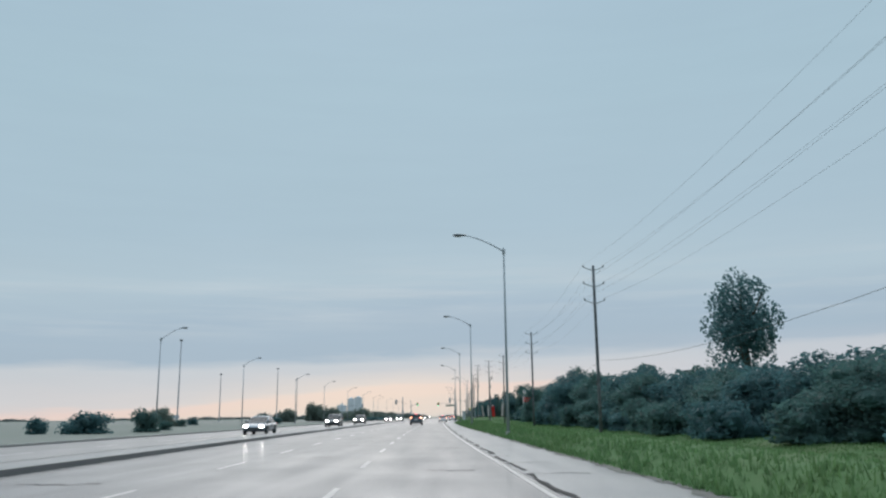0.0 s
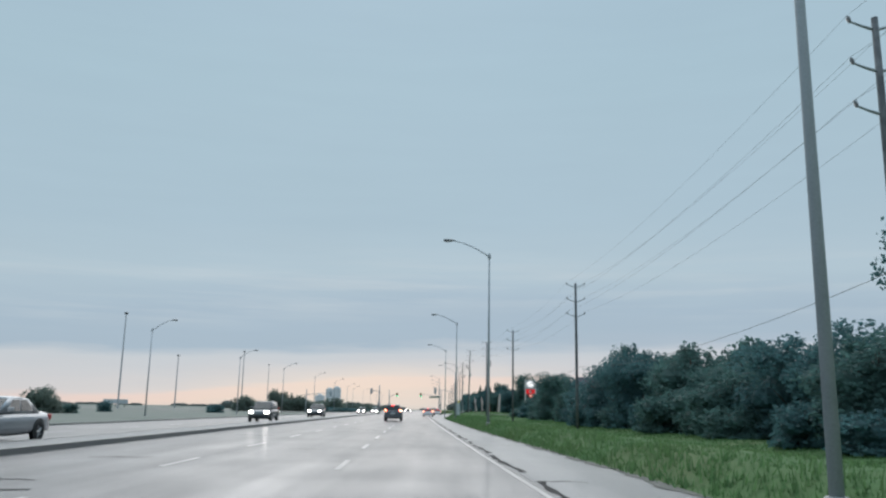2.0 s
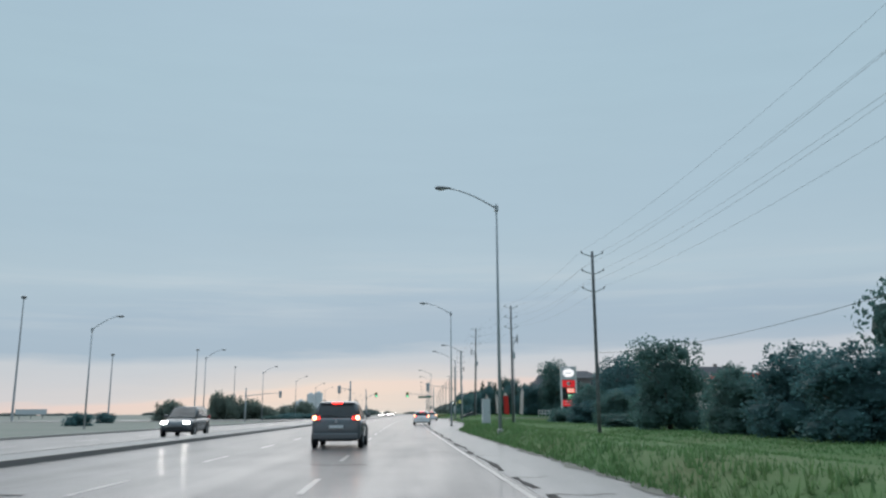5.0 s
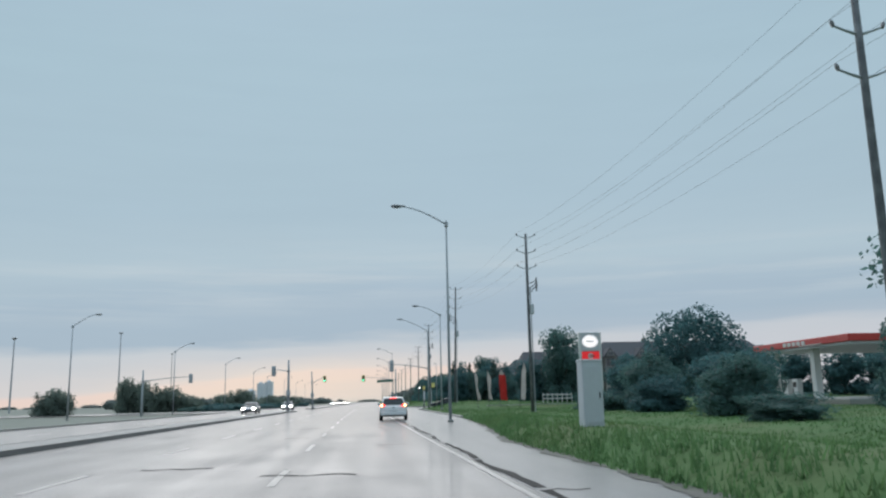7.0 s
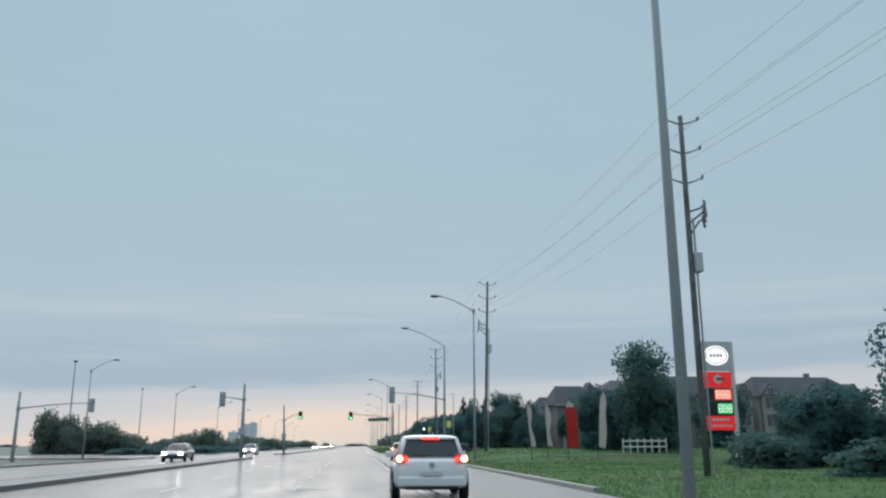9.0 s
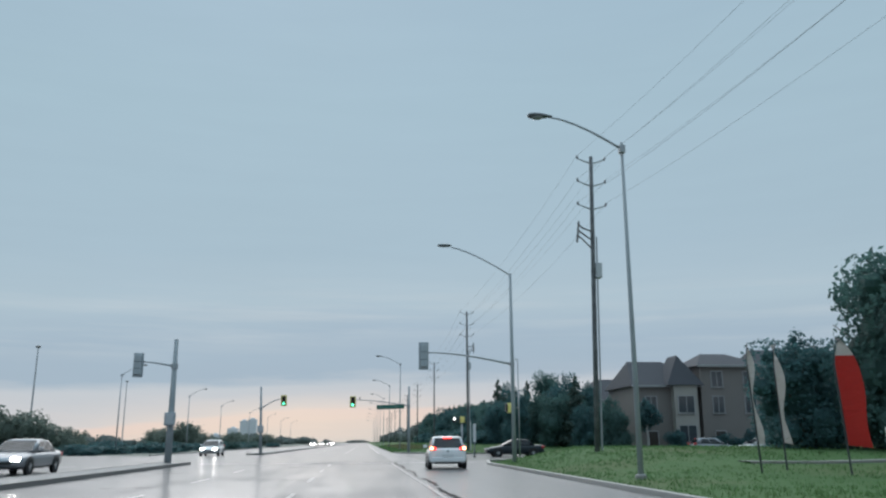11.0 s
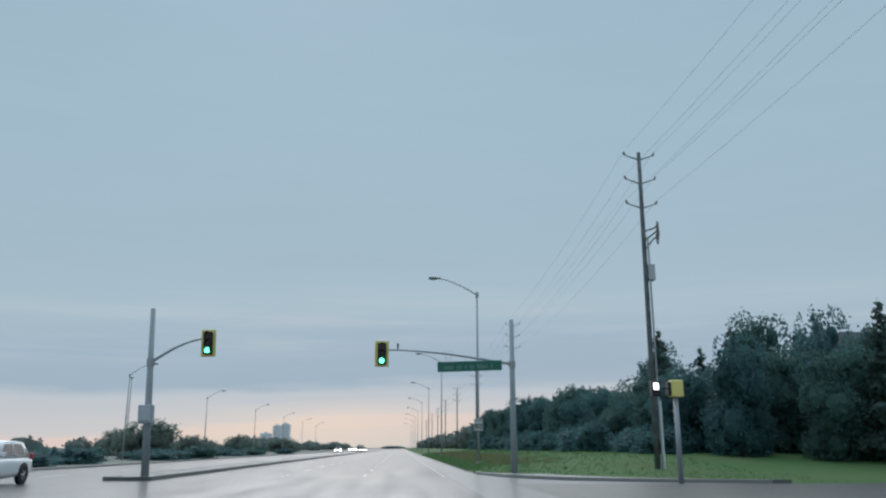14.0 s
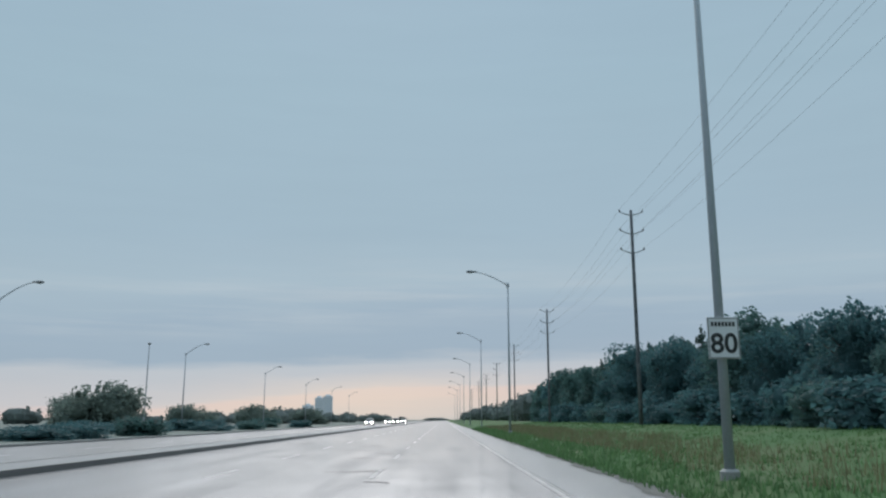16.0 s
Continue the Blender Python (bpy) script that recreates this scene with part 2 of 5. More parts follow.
M = {
    "asphalt": wet_asphalt("wet_asphalt", (0.043, 0.046, 0.049)),
    "shoulder": wet_asphalt("wet_pale_shoulder", (0.095, 0.098, 0.1), 0.6),
    "tar": surface("tar_seal", (0.012, 0.012, 0.013), 0.75, vary=0.4, grain=30, spec=0.15),
    "paint": surface("worn_white_paint", (0.135, 0.137, 0.135), 0.34, vary=0.4, grain=25, stain=0.9, tint=(0.085, 0.087, 0.09)),
    "kerb": surface("wet_concrete_kerb", (0.27, 0.265, 0.25), 0.45, vary=0.3, grain=40, stain=0.7, bump=0.3),
    "dull_kerb": surface("dull_wet_kerb", (0.13, 0.13, 0.128), 0.5, vary=0.3, grain=40, stain=0.7, bump=0.3),
    "island": surface("dark_wet_median_concrete", (0.105, 0.11, 0.112), 0.5, vary=0.35, grain=30, stain=0.5, bump=0.3),
    "ground": surface("grassy_ground", (0.078, 0.146, 0.056), 0.85, vary=0.4, grain=9, stain=0.14, bump=0.6, tint=(0.13, 0.125, 0.07), spec=0.08),
    # wet field left of the road, its green greyed to carry the ground mist
    "field": surface("haze_paled_wet_field", (0.19, 0.2, 0.17), 0.85, vary=0.35, grain=4, stain=0.06, bump=0.5, tint=(0.22, 0.21, 0.19), spec=0.15),
    "grass": surface("grass_blades", (0.112, 0.21, 0.088), 0.7, vary=0.35, grain=2, stain=0.1, island=0.4, tint=(0.15, 0.19, 0.08), through=0.5, spec=0.1),
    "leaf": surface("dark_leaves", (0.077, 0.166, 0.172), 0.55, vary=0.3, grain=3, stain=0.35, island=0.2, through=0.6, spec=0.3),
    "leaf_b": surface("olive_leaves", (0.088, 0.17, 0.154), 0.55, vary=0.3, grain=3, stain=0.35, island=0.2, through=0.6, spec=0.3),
    # lighter copy of the bush leaves; mist over the open side is in the colour
    "hazed_bush_leaf": surface("haze_greyed_bush_leaves", (0.19, 0.235, 0.2), 0.65, vary=0.3, grain=3, stain=0.5, island=0.25, through=0.6, spec=0.1),
    "needle": surface("spruce_needles", (0.06, 0.102, 0.085), 0.65, vary=0.4, grain=4, stain=0.5, island=0.4, through=0.3),
    # distant leaves made paler than the near ones, haze painted into the base
    "far_leaf": surface("haze_paled_far_leaves", (0.15, 0.18, 0.165), 0.8, vary=0.3, grain=0.4, stain=0.03, island=0.3, through=0.4),
    "pale_bark": surface("pale_smooth_bark", (0.4, 0.4, 0.38), 0.8, vary=0.3, grain=18, stain=3, bump=0.3),
    "mud": surface("wet_mud_and_gravel", (0.075, 0.072, 0.062), 0.7, vary=0.45, grain=35, stain=1.5, bump=0.6, tint=(0.05, 0.07, 0.035)),
    "weed": surface("dry_tan_weeds", (0.19, 0.185, 0.105), 0.8, vary=0.35, grain=3, stain=0.5, island=0.4, through=0.4, spec=0.1),
    "bark": surface("bark", (0.09, 0.075, 0.06), 0.9, vary=0.4, grain=25, stain=2, bump=0.6),
    "wood_pole": surface("weathered_pole_wood", (0.115, 0.12, 0.128), 0.85, vary=0.5, grain=14, stain=1.6, bump=0.4, tint=(0.25, 0.255, 0.26)),
    "galvanised": surface("galvanised_steel", (0.38, 0.4, 0.42), 0.5, metal=0.4, vary=0.2, grain=20, stain=1.0),
    "concrete_pole": surface("spun_concrete_pole", (0.36, 0.39, 0.41), 0.7, vary=0.4, grain=30, stain=1.1, bump=0.2),
    "dark_metal": surface("dark_painted_metal", (0.05, 0.055, 0.06), 0.5, vary=0.3, grain=12),
    "lamp_body": surface("grey_lamp_housing", (0.16, 0.17, 0.18), 0.45, metal=0.3, vary=0.2, grain=12),
    "lamp_lens": glassy("lamp_glass", (0.35, 0.36, 0.36), 0.15),
    "porcelain": surface("grey_porcelain", (0.2, 0.2, 0.21), 0.25, vary=0.2),
    "cable": surface("cable", (0.03, 0.03, 0.032), 0.6, vary=0.2),
    "signal_yellow": surface("signal_yellow_paint", (0.92, 0.75, 0.24), 0.45, vary=0.15, grain=20, stain=2),
    "signal_back": surface("grey_signal_back", (0.4, 0.44, 0.47), 0.5, metal=0.1, vary=0.2, grain=20, stain=3),
    "signal_black": surface("signal_black", (0.015, 0.015, 0.015), 0.5, vary=0.3),
    "lens_off": glassy("dark_lens", (0.05, 0.02, 0.015), 0.2),
    "green_light": lamp_glow("green_signal_light", (0.12, 1.0, 0.55), 4.0),
    "sign_green": surface("sign_green", (0.02, 0.15, 0.11), 0.4, vary=0.3, grain=15, stain=2),
    "sign_white": surface("sign_white", (0.7, 0.7, 0.7), 0.4, vary=0.08, grain=15, stain=2),
    "faded_letter": surface("faded_letter_film", (0.17, 0.3, 0.26), 0.4, vary=0.2, grain=15, stain=4),
    "sign_black": surface("sign_black", (0.02, 0.02, 0.02), 0.4, vary=0.2),
    "sign_grey": surface("sign_grey_panel", (0.5, 0.52, 0.54), 0.45, vary=0.12, grain=12, stain=1.2),
    "red_panel": surface("red_sign_panel", (0.5, 0.035, 0.03), 0.4, vary=0.15, grain=15, stain=1.5),
    "white_glow": lamp_glow("lit_white_oval", (0.95, 0.97, 1.0), 1.25),
    "red_glow": lamp_glow("lit_red_panel", (0.85, 0.05, 0.06), 0.6),
    "price_red": lamp_glow("lit_red_price_board", (1.0, 0.09, 0.08), 1.0),
    "price_green": lamp_glow("lit_green_price_panel", (0.02, 0.62, 0.2), 0.75),
    "price_pale": lamp_glow("lit_pale_price_digits", (0.7, 1.0, 0.8), 1.0),
    "head_glow": lamp_glow("headlight_glow", (1.0, 0.97, 0.92), 38.0),
    "brake_glow": lamp_glow("brake_light_glow", (1.0, 0.04, 0.03), 4.0),
    "amber_glow": lamp_glow("warm_tail_glow", (1.0, 0.45, 0.24), 9.0),
    "walk_glow": lamp_glow("white_walk_light", (0.9, 0.97, 1.0), 4.0),
    "glass": surface("dark_car_glass", (0.05, 0.055, 0.06), 0.06, vary=0.3, grain=8, stain=2.0, spread=0.05, spec=0.9),
    "window": glassy("house_window_glass", (0.06, 0.07, 0.08), 0.1),
    "white_car": surface("white_car_paint", (0.82, 0.82, 0.82), 0.2, vary=0.06, grain=9, stain=1.5),
    "silver_car": surface("silver_car_paint", (0.35, 0.36, 0.38), 0.25, metal=0.5, vary=0.1, grain=9, stain=1.5),
    "dark_car": surface("dark_blue_car_paint", (0.012, 0.02, 0.027), 0.3, vary=0.2, grain=9, stain=1.5),
    "grey_car": surface("grey_car_paint", (0.13, 0.14, 0.15), 0.22, metal=0.3, vary=0.15, grain=9, stain=1.5),
    "tyre": surface("tyre_rubber", (0.02, 0.02, 0.021), 0.8, vary=0.3, grain=30),
    "rim": surface("alloy_rim", (0.4, 0.41, 0.42), 0.35, metal=0.8, vary=0.15, grain=12),
    "brick": surface("grey_brown_brick", (0.205, 0.185, 0.175), 0.85, vary=0.25, grain=10, stain=0.3, bump=0.3),
    "stone": surface("pale_stone_veneer", (0.36, 0.34, 0.31), 0.85, vary=0.25, grain=6, stain=0.3, bump=0.3),
    "roof": surface("dark_roof_shingle", (0.06, 0.062, 0.072), 0.85, vary=0.3, grain=12, stain=0.4, bump=0.4),
    "house_trim": surface("weathered_house_trim", (0.33, 0.33, 0.335), 0.6, vary=0.15, grain=15, stain=1),
    "trim": surface("white_trim", (0.62, 0.62, 0.6), 0.55, vary=0.1, grain=15, stain=1),
    "door": surface("dark_door_paint", (0.05, 0.035, 0.03), 0.5, vary=0.2),
    "red_cloth": surface("red_flag_cloth", (0.56, 0.06, 0.055), 0.8, vary=0.15, grain=20, stain=1, through=0.4),
    "white_cloth": surface("white_flag_cloth", (0.6, 0.58, 0.57), 0.8, vary=0.12, grain=20, stain=1, through=0.4),
    # tower walls and window bands lightened towards the sky, in place of distance haze
    "tower": surface("haze_paled_tower_concrete", (0.8, 0.8, 0.81), 0.85, vary=0.06, grain=0.2, stain=0.02),
    "tower_band": surface("haze_paled_tower_glazing", (0.55, 0.58, 0.6), 0.5, vary=0.1, grain=0.5, stain=0.05),
    "blue_paint": surface("dull_blue_paint", (0.09, 0.13, 0.22), 0.5, vary=0.15, grain=15, stain=2),
    "pedestal": surface("light_grey_cabinet_paint", (0.5, 0.53, 0.55), 0.5, vary=0.12, grain=15, stain=2),
}


# ---- building helpers ----
def mesh_of(name, bm, material, smooth=False):
    me = bpy.data.meshes.new(name)
    bm.normal_update()
    bm.to_mesh(me)
    bm.free()
    me.materials.append(M[material])
    if smooth:
        for f in me.polygons:
            f.use_smooth = True
    return me


def part(name, bm, material, parent=None, label="", smooth=False):
    """One bmesh as one mesh object, under a thing or under a part."""
    ob = new(name, mesh_of(name, bm, material, smooth))
    ob.parent = parent
    if label:
        tagged(ob, label)
    return ob


def share(name, mesh, parent, m):
    """Another object on the same mesh, under its thing."""
    ob = new(name, mesh)
    ob.parent = parent
    ob.matrix_basis = m
    return ob


def thing(name, m, label, category, group="", kind=""):
    ob = new(name)
    ob.matrix_world = m
    return tagged(ob, label, category, group, kind)


def box(bm, x0, x1, y0, y1, z0, z1, bevel=0.0):
    r = bmesh.ops.create_cube(bm, size=1.0, matrix=Matrix.LocRotScale(((x0 + x1) / 2, (y0 + y1) / 2, (z0 + z1) / 2), None, (x1 - x0, y1 - y0, z1 - z0)))
    if bevel:
        es = {e for v in r["verts"] for e in v.link_edges}
        bmesh.ops.bevel(bm, geom=list(es), offset=bevel, segments=2, affect="EDGES", profile=0.5)
    return bm


def tube(bm, pts, radii, sides=10, cap=True):
    """A tapered tube through points."""
    pts = [Vector(p) for p in pts]
    if not isinstance(radii, (list, tuple)):
        radii = [radii] * len(pts)
    rings = []
    for i, p in enumerate(pts):
        d = (pts[min(i + 1, len(pts) - 1)] - pts[max(i - 1, 0)]).normalized()
        a = d.orthogonal().normalized() if abs(d.z) > 0.9 else d.cross(Vector((0, 0, 1))).normalized()
        b = d.cross(a)
        rings.append([bm.verts.new(p + radii[i] * (math.cos(k * math.tau / sides) * a + math.sin(k * math.tau / sides) * b)) for k in range(sides)])
    for i in range(len(pts) - 1):
        flip = rings[i][0].co - rings[i + 1][0].co
        for k in range(sides):
            bm.faces.new((rings[i][k], rings[i][(k + 1) % sides], rings[i + 1][(k + 1) % sides], rings[i + 1][k]))
    if cap:
        bm.faces.new(rings[0][::-1])
        bm.faces.new(rings[-1])
    return bm


def disc(bm, centre, axis, radius, depth, sides=20):
    c, a = Vector(centre), Vector(axis).normalized()
    return tube(bm, [c - a * depth / 2, c + a * depth / 2], radius, sides)


def quad_strip(bm, left, right):
    """A ribbon between two rows of points."""
    lv, rv = [bm.verts.new(p) for p in left], [bm.verts.new(p) for p in right]
    for i in range(len(lv) - 1):
        bm.faces.new((lv[i], rv[i], rv[i + 1], lv[i + 1]))
    return bm


# ---- the road's line ----
KNOT_Y = [-400, -200, -100, 0, 50, 100, 150, 200, 250, 300, 360, 600, 2500]
KNOT_X = [13.0, 6.6, 3.3, 0.0, -1.42, -2.15, -2.7, -2.88, -2.6, -2.0, -1.2, 2.2, 30.0]
GRID_Y = np.arange(-400, 2501, 5.0)
GRID_X = np.convolve(np.pad(np.interp(GRID_Y, KNOT_Y, KNOT_X), 4, mode="edge"), np.ones(9) / 9, mode="valid")
GRID_X[:5], GRID_X[-5:] = np.interp(GRID_Y[:5], KNOT_Y, KNOT_X), np.interp(GRID_Y[-5:], KNOT_Y, KNOT_X)


def road_x(y):
    return float(np.interp(y, GRID_Y, GRID_X))


CROSS0, CROSS1 = 257.0, 283.0  # the crossing street


def edge_right(y):
    """Lateral place of the pavement's right edge, with the turning lane and the corners."""
    return float(np.interp(y, [-400, 60, 90, 158, 172, 188, 246, 252, 255.5, 257, 283, 284.5, 286.5, 290, 294, 2500],
                           [4.5, 4.5, 4.15, 4.15, 5.6, 6.6, 7.1, 8.0, 11.0, 15.0, 14.0, 9.5, 6.5, 4.6, 3.8, 3.8]))


def smooth01(a, b, v):
    k = min(1.0, max(0.0, (v - a) / (b - a)))
    return k * k * (3 - 2 * k)


def ground_z(x, y):
    """Height of the open ground beside the carriageways."""
    s, e = x - road_x(y), edge_right(y)
    if s > 0:
        d = s - e
        z = (0.5 * smooth01(0.0, 1.2, d) * (1 - smooth01(2.5, 7.0, d)) - 0.3 * smooth01(4.0, 7.5, d) * (1 - smooth01(9.5, 13.0, d))) * (1 - smooth01(165, 190, y))
        z += smooth01(284, 300, y) * (0.35 * smooth01(0.0, 1.5, d) + 0.65 * smooth01(2.0, 10.0, d))
        z += 0.15 * smooth01(0, 2, d) * smooth01(170, 190, y) * (1 - smooth01(250, 257, y))
        z += 0.78 * smooth01(0.8, 6.0, d) * smooth01(222, 240, y)  # a low bank before the side street
        street = smooth01(CROSS0 - 5, CROSS0 - 1, y) * (1 - smooth01(CROSS1, CROSS1 + 4, y))
        if y > CROSS1:
            z -= 0.78 * smooth01(0.8, 6.0, d)
        z *= 1 - street
        return z - 0.03 + 0.05 * noise.noise((x * 0.25, y * 0.25, 0)) * (1 - street) - 0.12 * street - (0.25 if d < -0.2 else 0.0)
    if s > -20.2:
        return -0.25
    street = smooth01(CROSS0 - 4, CROSS0, y) * (1 - smooth01(CROSS1, CROSS1 + 4, y))
    return (-0.05 + 0.06 * noise.noise((x * 0.2, y * 0.2, 5))) * (1 - street) - 0.15 * street


# ---- ground and road ----
def build_ground():
    ys = sorted(set([-400, -300, -200, -120] + list(range(-80, 460, 4)) + list(range(252, 302, 2)) + list(range(460, 900, 20)) + [1000, 1300, 1700, 2200, 3000, 4500]))
    ss = [-4500, -2500, -1200, -600, -300, -160, -100, -70, -50, -38, -30, -25, -22, -20.4, -20.0, -15, -10, -5, 0, 2.5, 4, 4.4, 4.8, 5.2, 5.6, 6, 6.5, 7, 7.5, 8,
          8.5, 9, 10, 11, 12, 13, 14, 15, 17, 20, 24, 30, 40, 60, 90, 140, 250, 500, 1200, 2500, 4500]
    bm = bmesh.new()
    rows = []
    for y in ys:
        c = road_x(min(y, 2500))
        rows.append([bm.verts.new((c + s, y, ground_z(c + s, y) if abs(s) < 400 else -0.3)) for s in ss])
    for a, b in zip(rows, rows[1:]):
        for i in range(len(ss) - 1):
            f = bm.faces.new((a[i], a[i + 1], b[i + 1], b[i]))
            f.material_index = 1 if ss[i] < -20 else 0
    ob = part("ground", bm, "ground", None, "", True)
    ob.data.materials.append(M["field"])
    tagged(ob, "rain-soaked grassy verge and open fields beside the road", "ground", kind="structure")


def ribbon(name, s0, s1, y0, y1, z, material, label, category, step=4.0, thick=0.0):
    """A flat strip along the road between two lateral places (numbers or functions)."""
    f0, f1 = (s0 if callable(s0) else (lambda y: s0)), (s1 if callable(s1) else (lambda y: s1))
    n = max(2, int((y1 - y0) / step) + 1)
    ys = [y0 + (y1 - y0) * i / (n - 1) for i in range(n)]
    bm = bmesh.new()
    left = [(road_x(y) + f0(y), y, z) for y in ys]
    right = [(road_x(y) + f1(y), y, z) for y in ys]
    quad_strip(bm, left, right)
    if thick:
        quad_strip(bm, [(a, b, c - thick) for a, b, c in left], left)
        quad_strip(bm, right, [(a, b, c - thick) for a, b, c in right])
        for row in ((0, 1), (-1, -2)):
            i = row[0]
            v = [bm.verts.new(q) for q in (left[i], right[i], (right[i][0], right[i][1], z - thick), (left[i][0], left[i][1], z - thick))]
            bm.faces.new(v)
        bmesh.ops.recalc_face_normals(bm, faces=bm.faces)
    ob = part(name, bm, material)
    return tagged(ob, label, category, kind="structure")


build_ground()
ribbon("road", -20.2, 2.2, -400, 2500, 0.0, "asphalt", "rain-soaked dark asphalt carriageway with standing water", "road", thick=0.2)
ribbon("road_shoulder", 2.2, edge_right, -400, 2500, 0.004, "shoulder", "pale wet paved shoulder and turning lane beside the carriageway", "road", 1.5, thick=0.2)


def crossing_street():
    bm = bmesh.new()
    for x0, x1 in ((-220, road_x(270) - 20.2), (road_x(270) + 4.2, 220)):
        quad_strip(bm, [(x0, CROSS1, 0.008), (x1, CROSS1, 0.008)], [(x0, CROSS0, 0.008), (x1, CROSS0, 0.008)])
    tagged(part("crossing_street", bm, "asphalt"), "wet asphalt side street crossing the main road", "road", kind="structure")


crossing_street()

# raised medians either side of the crossing, with kerbs
for y0, y1 in ((-400, 250.5), (287.0, 2500)):
    ribbon("median", -11.35, -9.85, y0, y1, 0.14, "island", "low dark wet concrete median between the carriageways", "median", 6.0, thick=0.3)
    ribbon("median_kerb", -9.85, -9.68, y0, y1, 0.15, "dull_kerb", "dull wet concrete kerb along the median", "kerb", 6.0, thick=0.3)
    ribbon("median_kerb", -11.52, -11.35, y0, y1, 0.15, "dull_kerb", "dull wet concrete kerb along the median", "kerb", 6.0, thick=0.3)
# kerbs round the two corners on the near side
ribbon("corner_kerb", edge_right, lambda y: edge_right(y) + 0.2, 190, 256.8, 0.13, "kerb", "wet concrete kerb rounding the street corner", "kerb", 0.5, thick=0.3)
ribbon("corner_kerb", edge_right, lambda y: edge_right(y) + 0.2, 283.2, 294.5, 0.13, "kerb", "wet concrete kerb rounding the street corner", "kerb", 0.5, thick=0.3)
ribbon("far_kerb", -20.4, -20.2, -400, 256, 0.12, "kerb", "pale concrete kerb along the far carriageway", "kerb", 6.0, thick=0.3)
ribbon("far_kerb", -20.4, -20.2, 284, 2500, 0.12, "kerb", "pale concrete kerb along the far carriageway", "kerb", 6.0, thick=0.3)


def ragged(y, k):
    """A ragged offset along the verge's edge."""
    return 0.09 * math.sin(y * 0.9 + k) + 0.07 * math.sin(y * 2.3 + 2 * k) + 0.05 * math.sin(y * 5.1 + 3 * k)


for y0, y1 in ((-60, 186), (295, 430)):
    ribbon("verge_edge", lambda y: edge_right(y) - 0.12 + ragged(y, 0.0), lambda y: edge_right(y) + 0.3 + ragged(y, 1.7), y0, y1, 0.014, "mud", "ragged strip of wet mud and gravel along the verge", "ground", 0.4)
ribbon("corner_pavement", lambda y: edge_right(y) + 0.2, lambda y: edge_right(y) + 2.3, 283.6, 292.0, 0.115, "dull_kerb", "wet concrete pavement at the street corner", "pavement", 0.5, thick=0.2)


def lane_marks():
    for s in (-1.55, -5.2, -15.6):
        bm = bmesh.new()
        y = -60.0
        while y < 520:
            if not 248 < y + 1.5 < 290:
                c0, c1 = road_x(y), road_x(y + 3)
                quad_strip(bm, [(c0 + s - 0.06, y, 0.004), (c1 + s - 0.06, y + 3, 0.004)], [(c0 + s + 0.06, y, 0.004), (c1 + s + 0.06, y + 3, 0.004)])
            y += 9.0
        tagged(part("lane_line", bm, "paint"), "worn broken white lane line on wet asphalt", "marking", kind="structure")
    for y0, y1 in ((-60, 250), (290, 520)):
        ribbon("edge_line", 1.98, 2.08, y0, y1, 0.005, "paint", "worn white edge line on wet asphalt", "marking")
    bm = bmesh.new()
    c = road_x(251)
    quad_strip(bm, [(c - 9.3, 251.5, 0.009), (c + 7.2, 251.5, 0.009)], [(c - 9.3, 250.9, 0.009), (c + 7.2, 250.9, 0.009)])
    tagged(part("stop_line", bm, "paint"), "worn white stop line before the crossing", "marking", kind="structure")


lane_marks()


def tar_seams():
    """The ragged sealed joint between lane and shoulder, and stray cracks."""
    rng = random.Random(7)
    bm = bmesh.new()
    y = -40.0
    while y < 252:
        n = rng.randint(4, 9)
        ys = [y + i * 0.8 for i in range(n)]
        off = [2.3 + 0.05 * math.sin(v * 0.7) + rng.uniform(-0.03, 0.03) for v in ys]
        wid = [rng.uniform(0.03, 0.1) for v in ys]
        quad_strip(bm, [(road_x(v) + o - k, v, 0.0085) for v, o, k in zip(ys, off, wid)], [(road_x(v) + o + k, v, 0.0085) for v, o, k in zip(ys, off, wid)])
        if rng.random() < 0.5:
            s, v = 2.3, ys[-1]
            pts = [(s + i * 0.22, v + rng.uniform(-0.15, 0.15)) for i in range(rng.randint(3, 7))]
            quad_strip(bm, [(road_x(b) + a, b + 0.05, 0.0085) for a, b in pts], [(road_x(b) + a, b - rng.uniform(0.0, 0.05), 0.0085) for a, b in pts])
        y += n * 0.8 + rng.uniform(-0.6, 1.5)
    tagged(part("tar_seam", bm, "tar"), "ragged black tar seam along the shoulder joint", "crack", kind="structure")


tar_seams()


def lane_cracks():
    """Short sealed cracks and dark patches lying across the lanes."""
    rng = random.Random(19)
    bm = bmesh.new()
    y = -20.0
    while y < 430:
        if not 250 < y < 288:
            s0, n = rng.uniform(-8.5, 1.2), rng.randint(3, 7)
            pts = [(s0 + i * 0.28, y + rng.uniform(-0.2, 0.2)) for i in range(n)]
            wide = [rng.uniform(0.03, 0.09) for i in range(n)]
            quad_strip(bm, [(road_x(b) + a, b + k, 0.0062) for (a, b), k in zip(pts, wide)], [(road_x(b) + a, b - k, 0.0062) for (a, b), k in zip(pts, wide)])
        y += rng.uniform(1.5, 7.5)
    tagged(part("lane_cracks", bm, "tar"), "short sealed cracks across the wet lanes", "crack", kind="structure")


lane_cracks()


